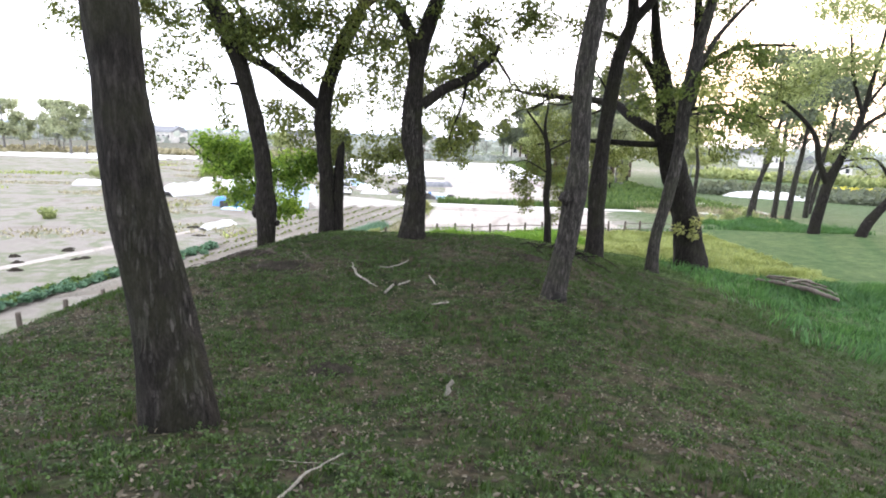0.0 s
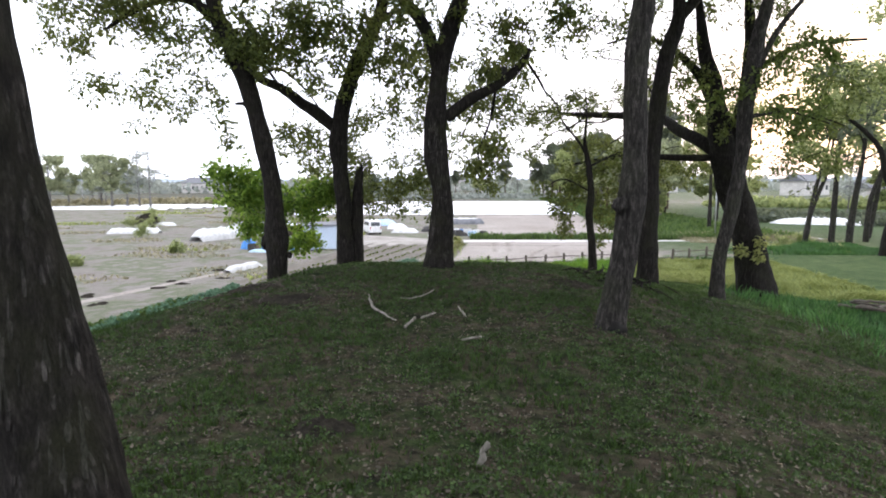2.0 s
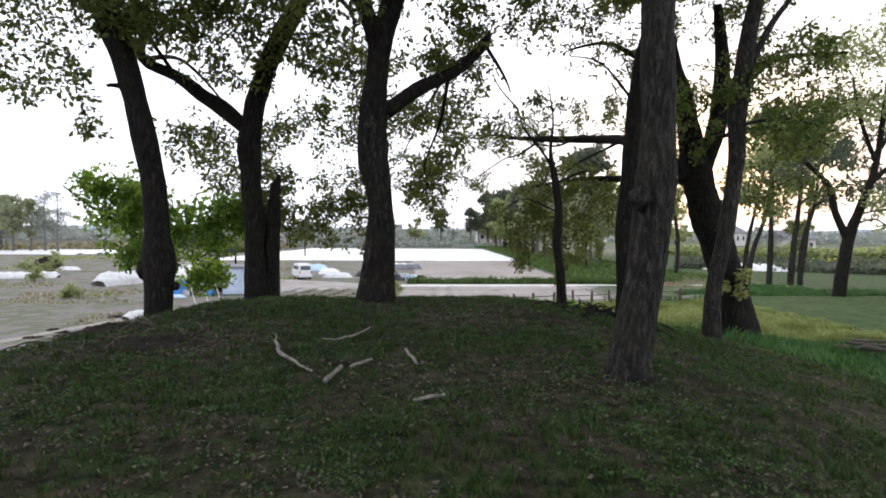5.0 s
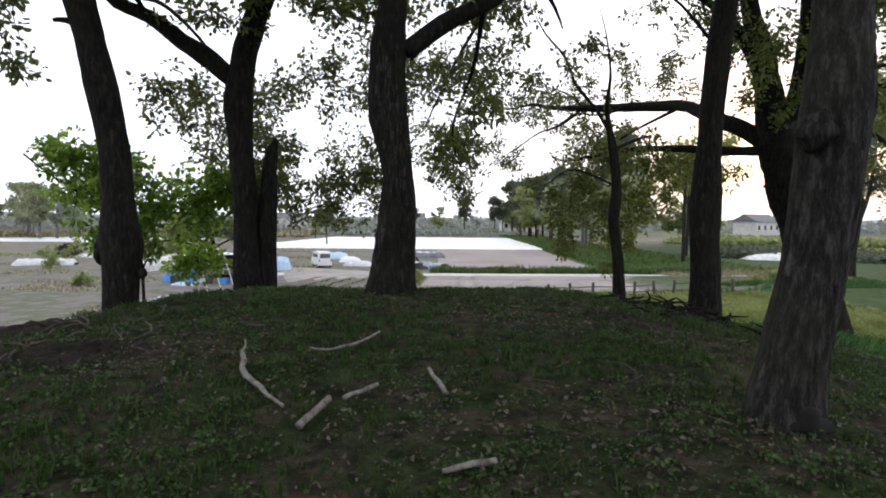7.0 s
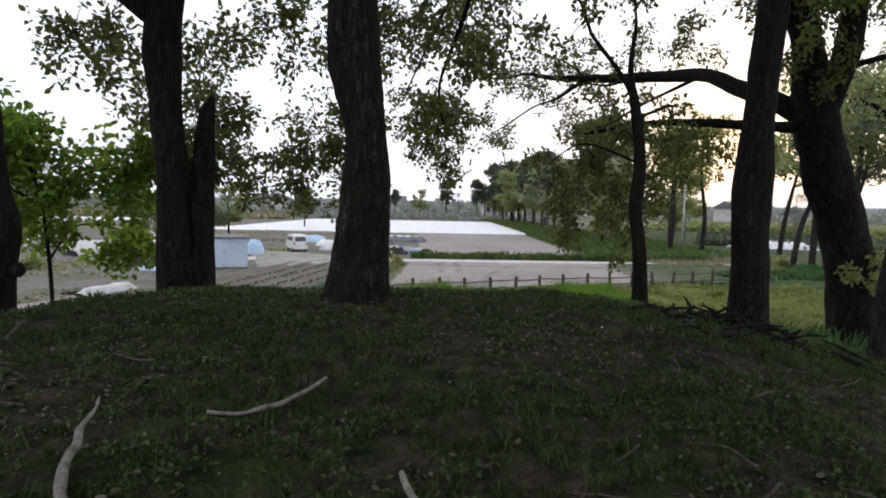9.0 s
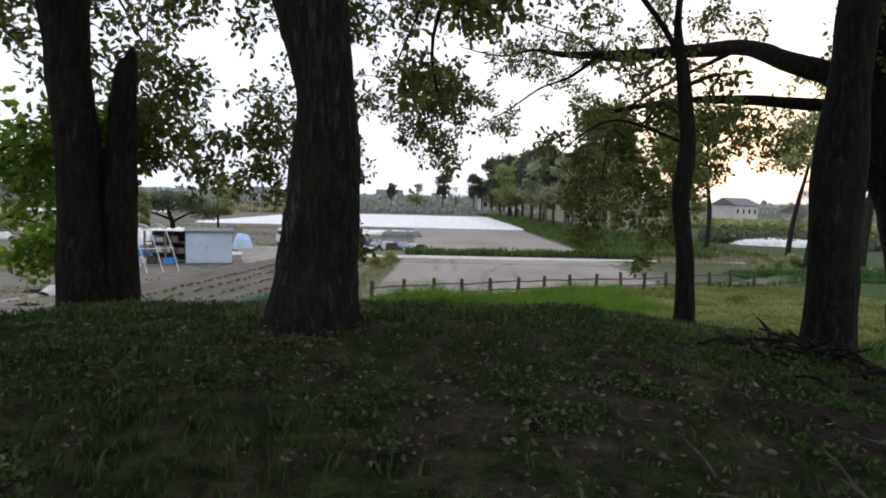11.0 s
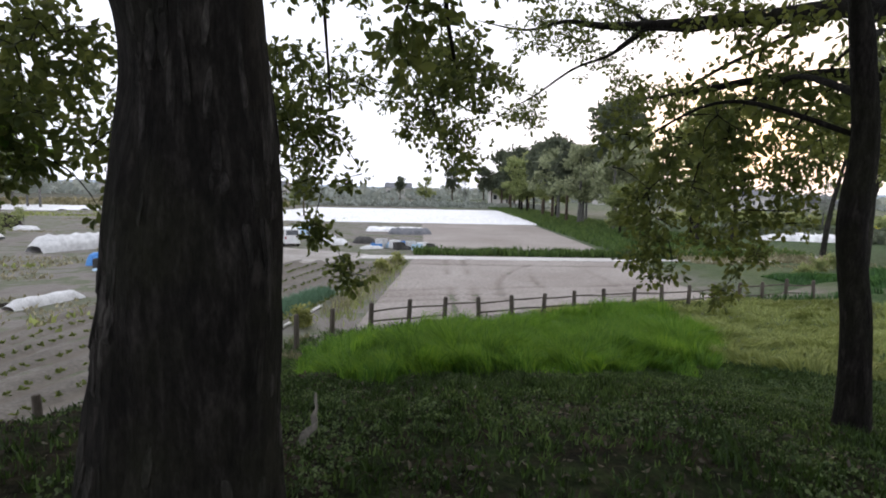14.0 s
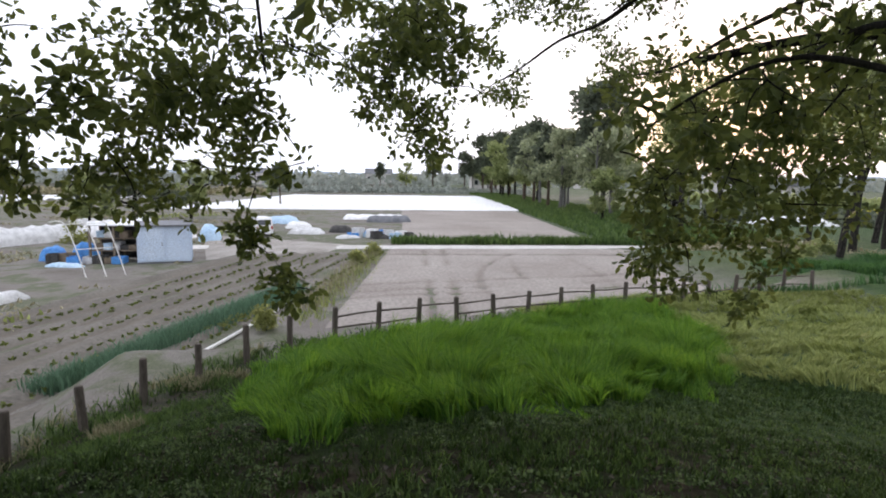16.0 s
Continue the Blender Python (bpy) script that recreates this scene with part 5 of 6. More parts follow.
earth_heap(-3.6, 13.6, 1.0, 0.5, 0.07, "bare scraped brown earth hump", EARTH, 2)
earth_heap(-5.0, 14.6, 0.9, 0.5, 0.07, "bare scraped brown earth hump", EARTH, 3)
earth_heap(2.2, 15.2, 0.6, 0.4, 0.07, "bare scraped brown earth hump", EARTH, 4)


# ---- clods, weeds and crops on the plain ----
before = set(bpy.data.objects)
earth_heap(-33, 63, 1.7, 1.2, 0.9, "dark heap of soil on the plain", EARTH, 5, PLAIN)
rq = random.Random(8)
for i in range(16):
    u = rq.random()
    earth_heap(-15.0 + 4.4 * u + rq.uniform(-1.2, 1.2), 21.5 + 12 * u, rq.uniform(0.15, 0.4), rq.uniform(0.12, 0.25), rq.uniform(0.04, 0.1), "dark clod of earth beside the dirt track", EARTH, 20 + i, PLAIN)


X, Y, r = scatter(5000, -0.2, 19, 47.5, 49.1, 21)
wave = np.clip(1 + 0.8 * patches(X, Y, 0.8, 3), 0.4, 1.9)
tagged(blades("verge_grass", np.column_stack([X, Y]), np.full(len(X), PLAIN - 0.02), (0.25 + 0.25 * r.rand(len(X))) * wave, GRASS_MID, 0.04, 0.7, seed=22), "uncut green verge along the farm track", "grass")

X, Y, r = scatter(26000, 11.5, 24, 49, 150, 23)
k = X > 12.2 + 0.035 * (Y - 49)
X, Y = X[k], Y[k]
tagged(blades("verge_grass", np.column_stack([X, Y]), np.full(len(X), PLAIN - 0.02), 0.2 + 0.3 * r.rand(len(X)), GRASS_MID, 0.08, 0.8, seed=24), "green grass strip under the tree row", "grass")

X, Y, r = scatter(46000, -40, -8.5, 20, 92, 29)
k = patches(X * 0.5, Y, 0.28, 8) > 0.22
X, Y = X[k], Y[k]
tagged(blades("weeds", np.column_stack([X, Y]), np.full(len(X), PLAIN - 0.02), 0.05 + 0.13 * r.rand(len(X)), GRASS_DRY, 0.05, 1.6, seed=30), "straw-coloured weeds on the waste ground", "weeds")
X, Y, r = scatter(30000, -70, -8.5, 26, 92, 31)
k = patches(X * 0.4, Y, 0.2, 12) > 0.3
X, Y = X[k], Y[k]
tagged(blades("weeds", np.column_stack([X, Y]), np.full(len(X), PLAIN - 0.02), 0.1 + 0.22 * r.rand(len(X)), GRASS_PALE, 0.07, 1.3, seed=32), "low green weed patches between plots", "weeds")
u = np.random.RandomState(33).rand(1500)
r = np.random.RandomState(34)
X, Y = -2.35 + 1.3 * u + r.normal(0, 0.28, 1500), 31.5 + 12.5 * u + r.normal(0, 0.3, 1500)
tagged(blades("weeds", np.column_stack([X, Y]), np.full(len(X), PLAIN - 0.02), 0.1 + 0.28 * r.rand(1500), GRASS_DRY, 0.010, 0.8, seed=35), "dry upright weeds between two fields", "weeds")
X, Y = -2.2 + 1.3 * u + r.normal(0, 0.3, 1500), 30.5 + 13 * u + r.normal(0, 0.3, 1500)
tagged(blades("weeds", np.column_stack([X, Y]), np.full(len(X), PLAIN - 0.02), 0.06 + 0.2 * r.rand(1500), GRASS_PALE, 0.012, 0.8, seed=36), "green weeds between two fields", "weeds")
# scrub beyond the fence on the right
X, Y, r = scatter(14000, 14.5, 24, 35.5, 52, 37)
k = patches(X, Y, 0.5, 5) > -0.05
X, Y = X[k], Y[k]
tagged(blades("weeds", np.column_stack([X, Y]), np.full(len(X), PLAIN - 0.02), 0.12 + 0.28 * r.rand(len(X)), GRASS_DRY, 0.025, 1.2, seed=38), "brownish scrub beyond the fence", "weeds")


# ---- crops ----
def plant_row(n, start, end, size, leaf, mat, label, group, spread=0.03, seed=1, per=8):
    r = np.random.RandomState(seed)
    t = np.linspace(0, 1, n)
    base = np.column_stack([start[0] + (end[0] - start[0]) * t, start[1] + (end[1] - start[1]) * t]) + r.normal(0, spread, (n, 2))
    z = PLAIN + 0.10
    C = np.repeat(np.column_stack([base, np.full(n, z)]), per, 0)
    W = np.column_stack([r.normal(size=(n * per, 2)), np.abs(r.normal(0.7, 0.4, n * per))])
    ob = leaf_sheet("crop_row", C, W, leaf * (0.6 + 0.8 * r.rand(n * per)), mat, None, 0.5, 0.15, "stuff")
    tagged(ob, label, "crop", group)


across = np.array([ROW_WAY[1], -ROW_WAY[0]])
for i in range(6):
    s = np.array([-10.0, 24.0]) + across * (i * 0.95 + 0.25) + ROW_WAY * (0.6 * i - 3.4)
    plant_row(72, s, s + ROW_WAY * 21.6, 0.2, 0.085, LEAF_OAK, "row of small dark-leaved seedlings in ridged soil", "seedling rows", 0.05, 50 + i, 9)
plant_row(60, (-5.5, 27.0), (-3.5, 31), 0.2, 0.10, LEAF_GOLD, "row of low yellowish weeds at the plot edge", "seedling rows", 0.14, 61, 7)
r = np.random.RandomState(64)
u = r.rand(16000)
X = -5.5 + 2.45 * u + r.normal(0, 0.2, 16000)
Y = 25.8 + 8.8 * u + r.normal(0, 0.1, 16000)
tagged(blades("onion_bed", np.column_stack([X, Y]), np.full(len(X), PLAIN + 0.02), 0.16 + 0.24 * r.rand(16000) * (0.4 + 0.6 * (r.rand(16000) > 0.5)), ONION, 0.009, 0.7, seed=65), "dense bed of blue-green onion leaves", "onions")
# white edging pipe beside the onions
v, f = tube(spline([(-4.15, 25.8, PLAIN + 0.05, 0.04), (-3.5, 28.9, PLAIN + 0.06, 0.04), (-2.85, 32.5, PLAIN + 0.05, 0.04)], 0.3), 8, 0.1)
tagged(mesh_object("pipe", v, f, PIPE, None, "long white plastic pipe lying by the onions", True), category="pipe")

bush = tagged(new("bush"), "small round yellow-green bush by the fence", "bush")
limb("stem", [(-2.86, 29.75, PLAIN - 0.05, 0.02), (-2.86, 29.75, PLAIN + 0.3, 0.012)], bush, BARK, 6, 0, 0.1)
grow(bush, [(-2.86, 29.75, PLAIN + 0.15), (-2.86, 29.75, PLAIN + 0.3)], [(-2.86, 29.75, PLAIN + 0.32, 0.3, 0.3, 0.3, 60)], 0.09, LEAF_GOLD, 12, BARK, 0.12, 71)
for i, (x, y, s) in enumerate([(-1.5, 40.5, 0.5), (-1.0, 43.2, 0.5), (-16.5, 47.5, 1.0), (-13.2, 47.3, 0.8), (16.0, 38.5, 0.8), (18.5, 41.0, 1.0), (14.9, 33.0, 0.6), (-25.5, 49.0, 1.1), (-29.0, 57.0, 1.3), (-31.5, 58.0, 1.2), (-22.0, 63.0, 1.3), (-24.5, 64.0, 1.2), (-36.0, 70.0, 1.4), (-17.5, 39.0, 0.7), (-20.0, 33.5, 0.6), (15.8, 31.0, 1.0), (17.2, 33.5, 1.1), (20.5, 42.5, 1.0)]):
    b = tagged(new("bush"), "low straggling green bush at a field edge", "bush", "field-edge bushes")
    limb("stem", [(x, y, PLAIN - 0.05, 0.03), (x, y, PLAIN + 0.5 * s, 0.015)], b, BARK, 6, 0, 0.1)
    grow(b, [(x, y, PLAIN + 0.3 * s), (x, y, PLAIN + 0.5 * s)], [(x, y, PLAIN + 0.5 * s, 0.6 * s, 0.5 * s, 0.5 * s, 60)], 0.13, LEAF_GOLD if i < 4 else LEAF_FAR, 10, BARK, 0.18, 72 + i)


# ---- farmyard ----
def shed():
    s = thing("shed", (-9.5, 41.2, PLAIN), "small pale blue sheet-metal shed with dark roof", "shed", turn=17)
    part("body", boxed((-1.0, -0.65, 0.06), (1.0, 0.65, 1.54), 0.01), SHED_BLUE, s)
    bm = bmesh.new()
    box(bm, (-1.08, -0.8, 0), (1.08, 0.78, 0.06), 0.012)
    bmesh.ops.transform(bm, matrix=pose(0, 0, 1.55, 3, 0, 0), verts=bm.verts)
    part("roof", bm, ROOF_DARK, s, "dark overhanging sheet roof")
    part("base", boxed((-1.02, -0.67, 0), (1.02, 0.67, 0.06), 0.005), ROOF_DARK, s)
    for i in range(10):
        x = -0.945 + i * 0.21
        part("rib", boxed((x - 0.012, -0.668, 0.08), (x + 0.012, -0.652, 1.55)), SHED_BLUE, s)
    for i in range(6):
        y = -0.55 + i * 0.22
        part("rib", boxed((1.002, y - 0.012, 0.08), (1.018, y + 0.012, 1.55)), SHED_BLUE, s)
    d = part("door", boxed((-0.75, -0.69, 0.1), (0.0, -0.671, 1.5), 0.004), SHED_BLUE, s)
    part("handle", boxed((-0.09, -0.715, 0.72), (-0.06, -0.692, 0.86), 0.004), ROOF_DARK, d)


def rack():
    s = thing("storage_rack", (-11.4, 41.3, PLAIN), "dark open lean-to rack crammed with farm clutter", "rack")
    for x in (-0.95, 0.0, 0.95):
        for y in (-0.45, 0.45):
            part("post", boxed((x - 0.04, y - 0.04, 0), (x + 0.04, y + 0.04, 1.5)), BROWN, s)
    part("roof", boxed((-1.1, -0.6, 1.5), (1.1, 0.6, 1.55), 0.01), WHITE, s, "pale corrugated roof sheet")
    part("back_panel", boxed((-1.0, 0.46, 0.05), (1.0, 0.5, 1.48)), DARK, s)
    for z in (0.45, 0.95):
        part("shelf", boxed((-0.95, -0.42, z), (0.95, 0.44, z + 0.03)), BROWN, s)
    return s


shed()
rack()


def crate(x, y, z, sx, sy, sz, mat, label, turn):
    c = thing("crate", (x, y, z), label, "crate", "farmyard crates", turn)
    part("base", boxed((-sx / 2, -sy / 2, 0), (sx / 2, sy / 2, 0.03)), mat, c)
    for a in (-1, 1):
        part("side", boxed((a * sx / 2 - 0.02, -sy / 2, 0.03), (a * sx / 2 + 0.02, sy / 2, sz), 0.004), mat, c)
        part("end", boxed((-sx / 2 + 0.02, a * sy / 2 - 0.02, 0.03), (sx / 2 - 0.02, a * sy / 2 + 0.02, sz), 0.004), mat, c)


rc = random.Random(9)
for i in range(10):
    crate(-2.6 + 0.36 * i + 0.15 * rc.random(), 50.2 + 2.2 * rc.random(), PLAIN, 0.5, 0.6, rc.uniform(0.25, 0.6), (TARP_BLUE, NET, TARP_PALE, WHITE, DARK)[i % 5], "crate beside the soil field", rc.uniform(-30, 30))
for i in range(9):
    crate(-12.1 + 0.34 * (i % 5), 41.2 + 0.25 * rc.random(), PLAIN + (0.48 if i < 5 else 0.98), 0.3, 0.4, rc.uniform(0.2, 0.34), (BROWN, TARP_PALE, NET, DARK)[i % 4], "worn storage crate on the rack", rc.uniform(-6, 6))
for i in range(7):
    crate(-13.6 + 0.42 * i + 0.1 * rc.random(), 40.3 + 0.5 * rc.random(), PLAIN, 0.4, 0.5, rc.uniform(0.25, 0.4), (DARK, BROWN, TARP_BLUE, NET)[i % 4], "worn crate standing on the dirt", rc.uniform(-20, 20))


def draped(name, at, size, mat, label, category, seed, turn=0, tall=0.8):
    """A sheet thrown over a heap: a rounded box pulled into folds."""
    v, f = [], []
    n, m = 28, 10
    for j in range(m + 1):
        q = j / m
        for i in range(n):
            a = 2 * math.pi * i / n
            ca, sa = math.cos(a), math.sin(a)
            k = (abs(ca) ** 4 + abs(sa) ** 4) ** -0.25
            w = q ** 0.7 * (1 + 0.10 * noise.noise((ca * 3, sa * 3, seed + q * 2)) + 0.06 * q * math.sin(a * 9 + seed))
            z = size[2] * (1 - q ** 3) * (1 + 0.25 * noise.noise((ca * q * 3, sa * q * 3, seed))) + 0.01
            v.append((size[0] / 2 * k * ca * w, size[1] / 2 * k * sa * w, z if j < m else 0.0))
    for j in range(m):
        for i in range(n):
            f.append((j * n + i, (j + 1) * n + i, (j + 1) * n + (i + 1) % n, j * n + (i + 1) % n))
    ob = mesh_object(name, v, f, mat, None, label, True)
    ob.matrix_world = pose(*at, 0, 0, turn)
    return tagged(ob, category=category)


for x, y, sx, sy, sz, mat, lab, sd in [
        (-14.1, 41.4, 1.0, 0.8, 0.55, TARP_BLUE, "blue tarpaulin over a low heap", 1), (-13.0, 41.8, 1.1, 0.7, 0.65, TARP_BLUE, "blue tarpaulin over a low heap", 2),
        (-12.7, 39.6, 1.5, 0.5, 0.14, TARP_PALE, "pale blue sheet lying on the ground", 3), (-10.1, 48.9, 1.2, 1.0, 0.8, TARP_PALE, "pale blue tarpaulin over a tall heap", 4),
        (-1.5, 51.9, 1.0, 0.8, 0.6, TARP_BLUE, "bright blue tarpaulin over a barrel", 5), (-0.4, 52.0, 1.3, 0.9, 0.35, TARP_PALE, "pale sheet over stacked pallets", 6),
        (-2.8, 50.8, 1.4, 0.8, 0.3, NET, "crumpled white sheet on the ground", 7), (-8.7, 61.5, 2.6, 1.6, 0.9, TARP_PALE, "pale plastic sheet over farm gear", 8),
        (-12.2, 50.5, 1.6, 1.2, 0.9, WHITE, "white sheet over a heap", 9), (-5.6, 53.5, 2.2, 1.4, 0.6, NET, "white sheet over a low heap", 10),
        (-3.6, 54.5, 1.5, 1.2, 0.7, DARK, "dark tarpaulin heap beside the field", 11), (-30, 61, 2.0, 1.2, 0.5, NET, "white sheet on the distant plot", 12),
        (33.0, 63.2, 7.6, 2.4, 0.6, FILM, "long white plastic-covered heap by the lane", 13), (-21.5, 59, 2.2, 1.2, 0.7, NET, "white sheet over a distant heap", 14),
        (-0.9, 50.6, 1.2, 0.9, 0.4, DARK, "dark sheet over a low stack", 15), (-6.8, 57.5, 1.8, 1.2, 0.7, WHITE, "white sheet over farm gear", 16)]:
    draped("tarpaulin", (x, y, PLAIN + 0.005), (sx, sy, sz * (0.6 if y > 48 and sd not in (4, 13) else 1)), mat, lab, "tarpaulin", sd * 3.1, sd * 17 % 40 - 20 if sd != 13 else -24)


def tunnel(a, b, w, h, mat, label, seed):
    """A low crop tunnel: a covered row of hoops with a sagging skin."""
    v, f = [], []
    a, b = Vector((*a, 0)), Vector((*b, 0))
    n = max(8, int((b - a).length / 0.25))
    d = (b - a).normalized()
    s = Vector((-d.y, d.x, 0))
    for i in range(n + 1):
        p = a + (b - a) * i / n
        for k in range(9):
            t = math.pi * k / 8
            kk = 1 + 0.06 * math.cos(i * 2.1) + 0.14 * noise.noise((i * 0.35, k * 0.6, seed))
            v.append(p + s * (-math.cos(t) * w / 2 * kk) + Vector((0, 0, PLAIN + 0.005 + h * math.sin(t) * kk * (0.4 if i in (0, n) else 1))))
    for i in range(n):
        for k in range(8):
            q = i * 9 + k
            f.append((q, q + 1, q + 10, q + 9))
    ob = mesh_object("crop_tunnel", v, f, mat, None, label, True)
    tagged(ob, category="crop tunnel", group="crop tunnels")


tunnel((-11.3, 31.4), (-10.6, 33.6), 0.5, 0.3, NET, "low white net tunnel over a crop row", 1)
tunnel((-19.6, 45.6), (-17.6, 50.0), 1.3, 0.85, NET, "white plastic-covered tunnel in the farm plot", 2)
tunnel((-17.4, 50.2), (-15.4, 54.4), 1.3, 0.9, FILM, "white plastic-covered tunnel in the farm plot", 3)
tunnel((-2.4, 63.4), (1.1, 63.4), 1.4, 0.5, ROOF_DARK, "low dark sheet tunnel at the field corner", 4)
tunnel((-4.5, 66.4), (0.6, 66.4), 1.4, 0.4, FILM, "low white tunnel at the field corner", 5)
tunnel((-30.0, 52.0), (-26.0, 52.6), 1.0, 0.45, NET, "low white tunnel in a distant plot", 6)


def hoops():
    h = thing("hoop_frame", (-10.05, 37.0, PLAIN), "bare white pipe hoops of a crop tunnel", "hoop frame")
    for i in range(3):
        x, y = 0.5 * i - 0.5, 0.35 * i
        v, f = tube(spline([(x, y, -0.1, 0.022), (x - 0.2, y, 0.65, 0.022), (x - 0.42, y, 1.35, 0.022), (x - 0.62, y, 1.85, 0.022), (x - 0.85, y, 1.97, 0.022), (x - 1.15, y, 1.93, 0.022)], 0.1), 8)
        mesh_object("hoop", v, f, PIPE, h, "", True)
    for x, z in ((-0.62, 1.87), (-0.3, 1.0)):
        v, f = tube([(x - 0.55, -0.05, z, 0.015), (x, 0.35, z, 0.015), (x + 0.55, 0.75, z, 0.015)], 6)
        mesh_object("purlin", v, f, PIPE, h)


hoops()


def wheel_mesh(car, x, y):
    bm = bmesh.new()
    bmesh.ops.create_cone(bm, cap_ends=True, segments=24, radius1=0.27, radius2=0.27, depth=0.16, matrix=pose(x, y, 0.27, 0, 90, 0))
    bmesh.ops.bevel(bm, geom=[e for e in bm.edges if e.calc_face_angle(0) > 1.2], offset=0.03, segments=2, affect="EDGES")
    w = part("wheel", bm, RUBBER, car)
    bm = bmesh.new()
    bmesh.ops.create_cone(bm, cap_ends=True, segments=20, radius1=0.17, radius2=0.15, depth=0.17, matrix=pose(x, y, 0.27, 0, 90, 0))
    part("rim", bm, METAL, w)


def van(x, y, turn, label):
    c = thing("van", (x, y, LOW), label, "van", turn=turn)
    bm = bmesh.new()
    prof = [(-1.65, 0.28), (-1.66, 0.95), (-1.55, 1.7), (-1.4, 1.8), (0.85, 1.8), (1.1, 1.7), (1.55, 1.0), (1.66, 0.75), (1.66, 0.28)]
    side = [[bm.verts.new((s * (0.72 if z < 1.1 else 0.66), yy, z)) for yy, z in prof] for s in (-1, 1)]
    bm.faces.new(side[0])
    bm.faces.new(list(reversed(side[1])))
    for i in range(len(prof)):
        j = (i + 1) % len(prof)
        bm.faces.new((side[0][j], side[0][i], side[1][i], side[1][j]))
    bmesh.ops.recalc_face_normals(bm, faces=bm.faces)
    bmesh.ops.bevel(bm, geom=list(bm.edges), offset=0.05, segments=2, affect="EDGES")
    part("body", bm, WHITE, c)
    bm = boxed((-0.54, -0.008, -0.24), (0.54, 0.008, 0.24), 0.004)
    bmesh.ops.transform(bm, matrix=pose(0, -1.615, 1.36, -8, 0, 0), verts=bm.verts)
    part("rear_window", bm, GLASS_DARK, c)
    for s in (-1, 1):
        for y0, y1 in ((-1.3, -0.45), (-0.35, 0.4), (0.48, 1.0)):
            bm = boxed((-0.008, y0, -0.2), (0.008, y1, 0.2), 0.004)
            bmesh.ops.transform(bm, matrix=pose(s * 0.70, 0, 1.36, 0, s * -5, 0), verts=bm.verts)
            part("side_window", bm, GLASS_DARK, c)
        part("tail_lamp", boxed((s * 0.6 - 0.06, -1.72, 0.75), (s * 0.6 + 0.06, -1.655, 1.0), 0.01), LAMP_RED, c)
        wheel_mesh(c, s * 0.64, -1.05)
        wheel_mesh(c, s * 0.64, 1.05)
    part("bumper", boxed((-0.7, -1.74, 0.3), (0.7, -1.66, 0.45), 0.02), WHITE, c)
    bm = boxed((-0.5, -0.006, -0.3), (0.5, 0.006, 0.3), 0.004)
    bmesh.ops.transform(bm, matrix=pose(0, 1.36, 1.35, 37, 0, 0), verts=bm.verts)
    part("windscreen", bm, GLASS_DARK, c)
    return c




def pole(x, y, h, label, rad=0.06, arm=False):
    p = thing("pole", (x, y, PLAIN), label, "pole", "poles on the plain")
    v, f = tube([(0, 0, -0.3, rad), (0, 0, h * 0.5, rad * 0.85), (0, 0, h, rad * 0.7)], 10)
    mesh_object("shaft", v, f, METAL, p, "", True)
    v, f = tube([(0, 0, h, rad * 0.9), (0, 0, h + 0.05, rad * 0.5)], 10)
    mesh_object("cap", v, f, METAL, p, "", True)
    if arm:
        for k in (0.4, 1.0):
            part("crossarm", boxed((-0.8, -0.04, h - k), (0.8, 0.04, h - k + 0.08)), METAL, p)


pole(-70.5, 108, 7.5, "slim pale metal pole in a farm plot", 0.07)
pole(17.9, 49.5, 5.4, "slim pale metal pole beside the field")
pole(-62, 330, 26, "tall thin mast far across the plain", 0.35, True)
pole(30, 75, 8, "grey utility pole beyond the trees", 0.12, True)
pole(-38, 150, 10, "grey utility pole far across the plain", 0.14, True)


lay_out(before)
parked = van(-11.0, 65.3, 24, "small white van parked in the yard")
parked.scale = (0.92, 0.92, 0.85)
before = set(bpy.data.objects)
plant_row(150, (-12.6, 11.5), (-9.6, 25.2), 0.3, 0.16, ONION, "row of low broad-leaved green plants", "leafy rows", 0.25, 66, 44)
plant_row(60, (-12.0, 15.5), (-10.2, 22.5), 0.3, 0.15, GRASS_MID, "row of low broad-leaved green plants", "leafy rows", 0.2, 67, 40)
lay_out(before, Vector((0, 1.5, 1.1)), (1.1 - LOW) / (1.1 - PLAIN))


# ---- trees beyond the mound ----
def wild(label, base, trunk, limbs, blobs, bark, mat, leaf, per, seed, clump, group):
    x, y = base
    z = PLAIN + 0.35 * (x < 23 and y < 32)
    sh = lambda p: (p[0] + x, p[1] + y, p[2] + z, p[3])
    return oak(label, [sh(p) for p in trunk], [[sh(p) for p in l] for l in limbs], [(q[0] + x, q[1] + y, q[2] + z, *q[3:]) for q in blobs], bark=bark, leaf=leaf, leaf_mat=mat, sides=14, lump=0.1, per=per, seed=seed, clump=clump, foot=1.3, start=0, dense=1.0, level=z, group=group)


MEADOW = "trees in the meadow"
before = set(bpy.data.objects)
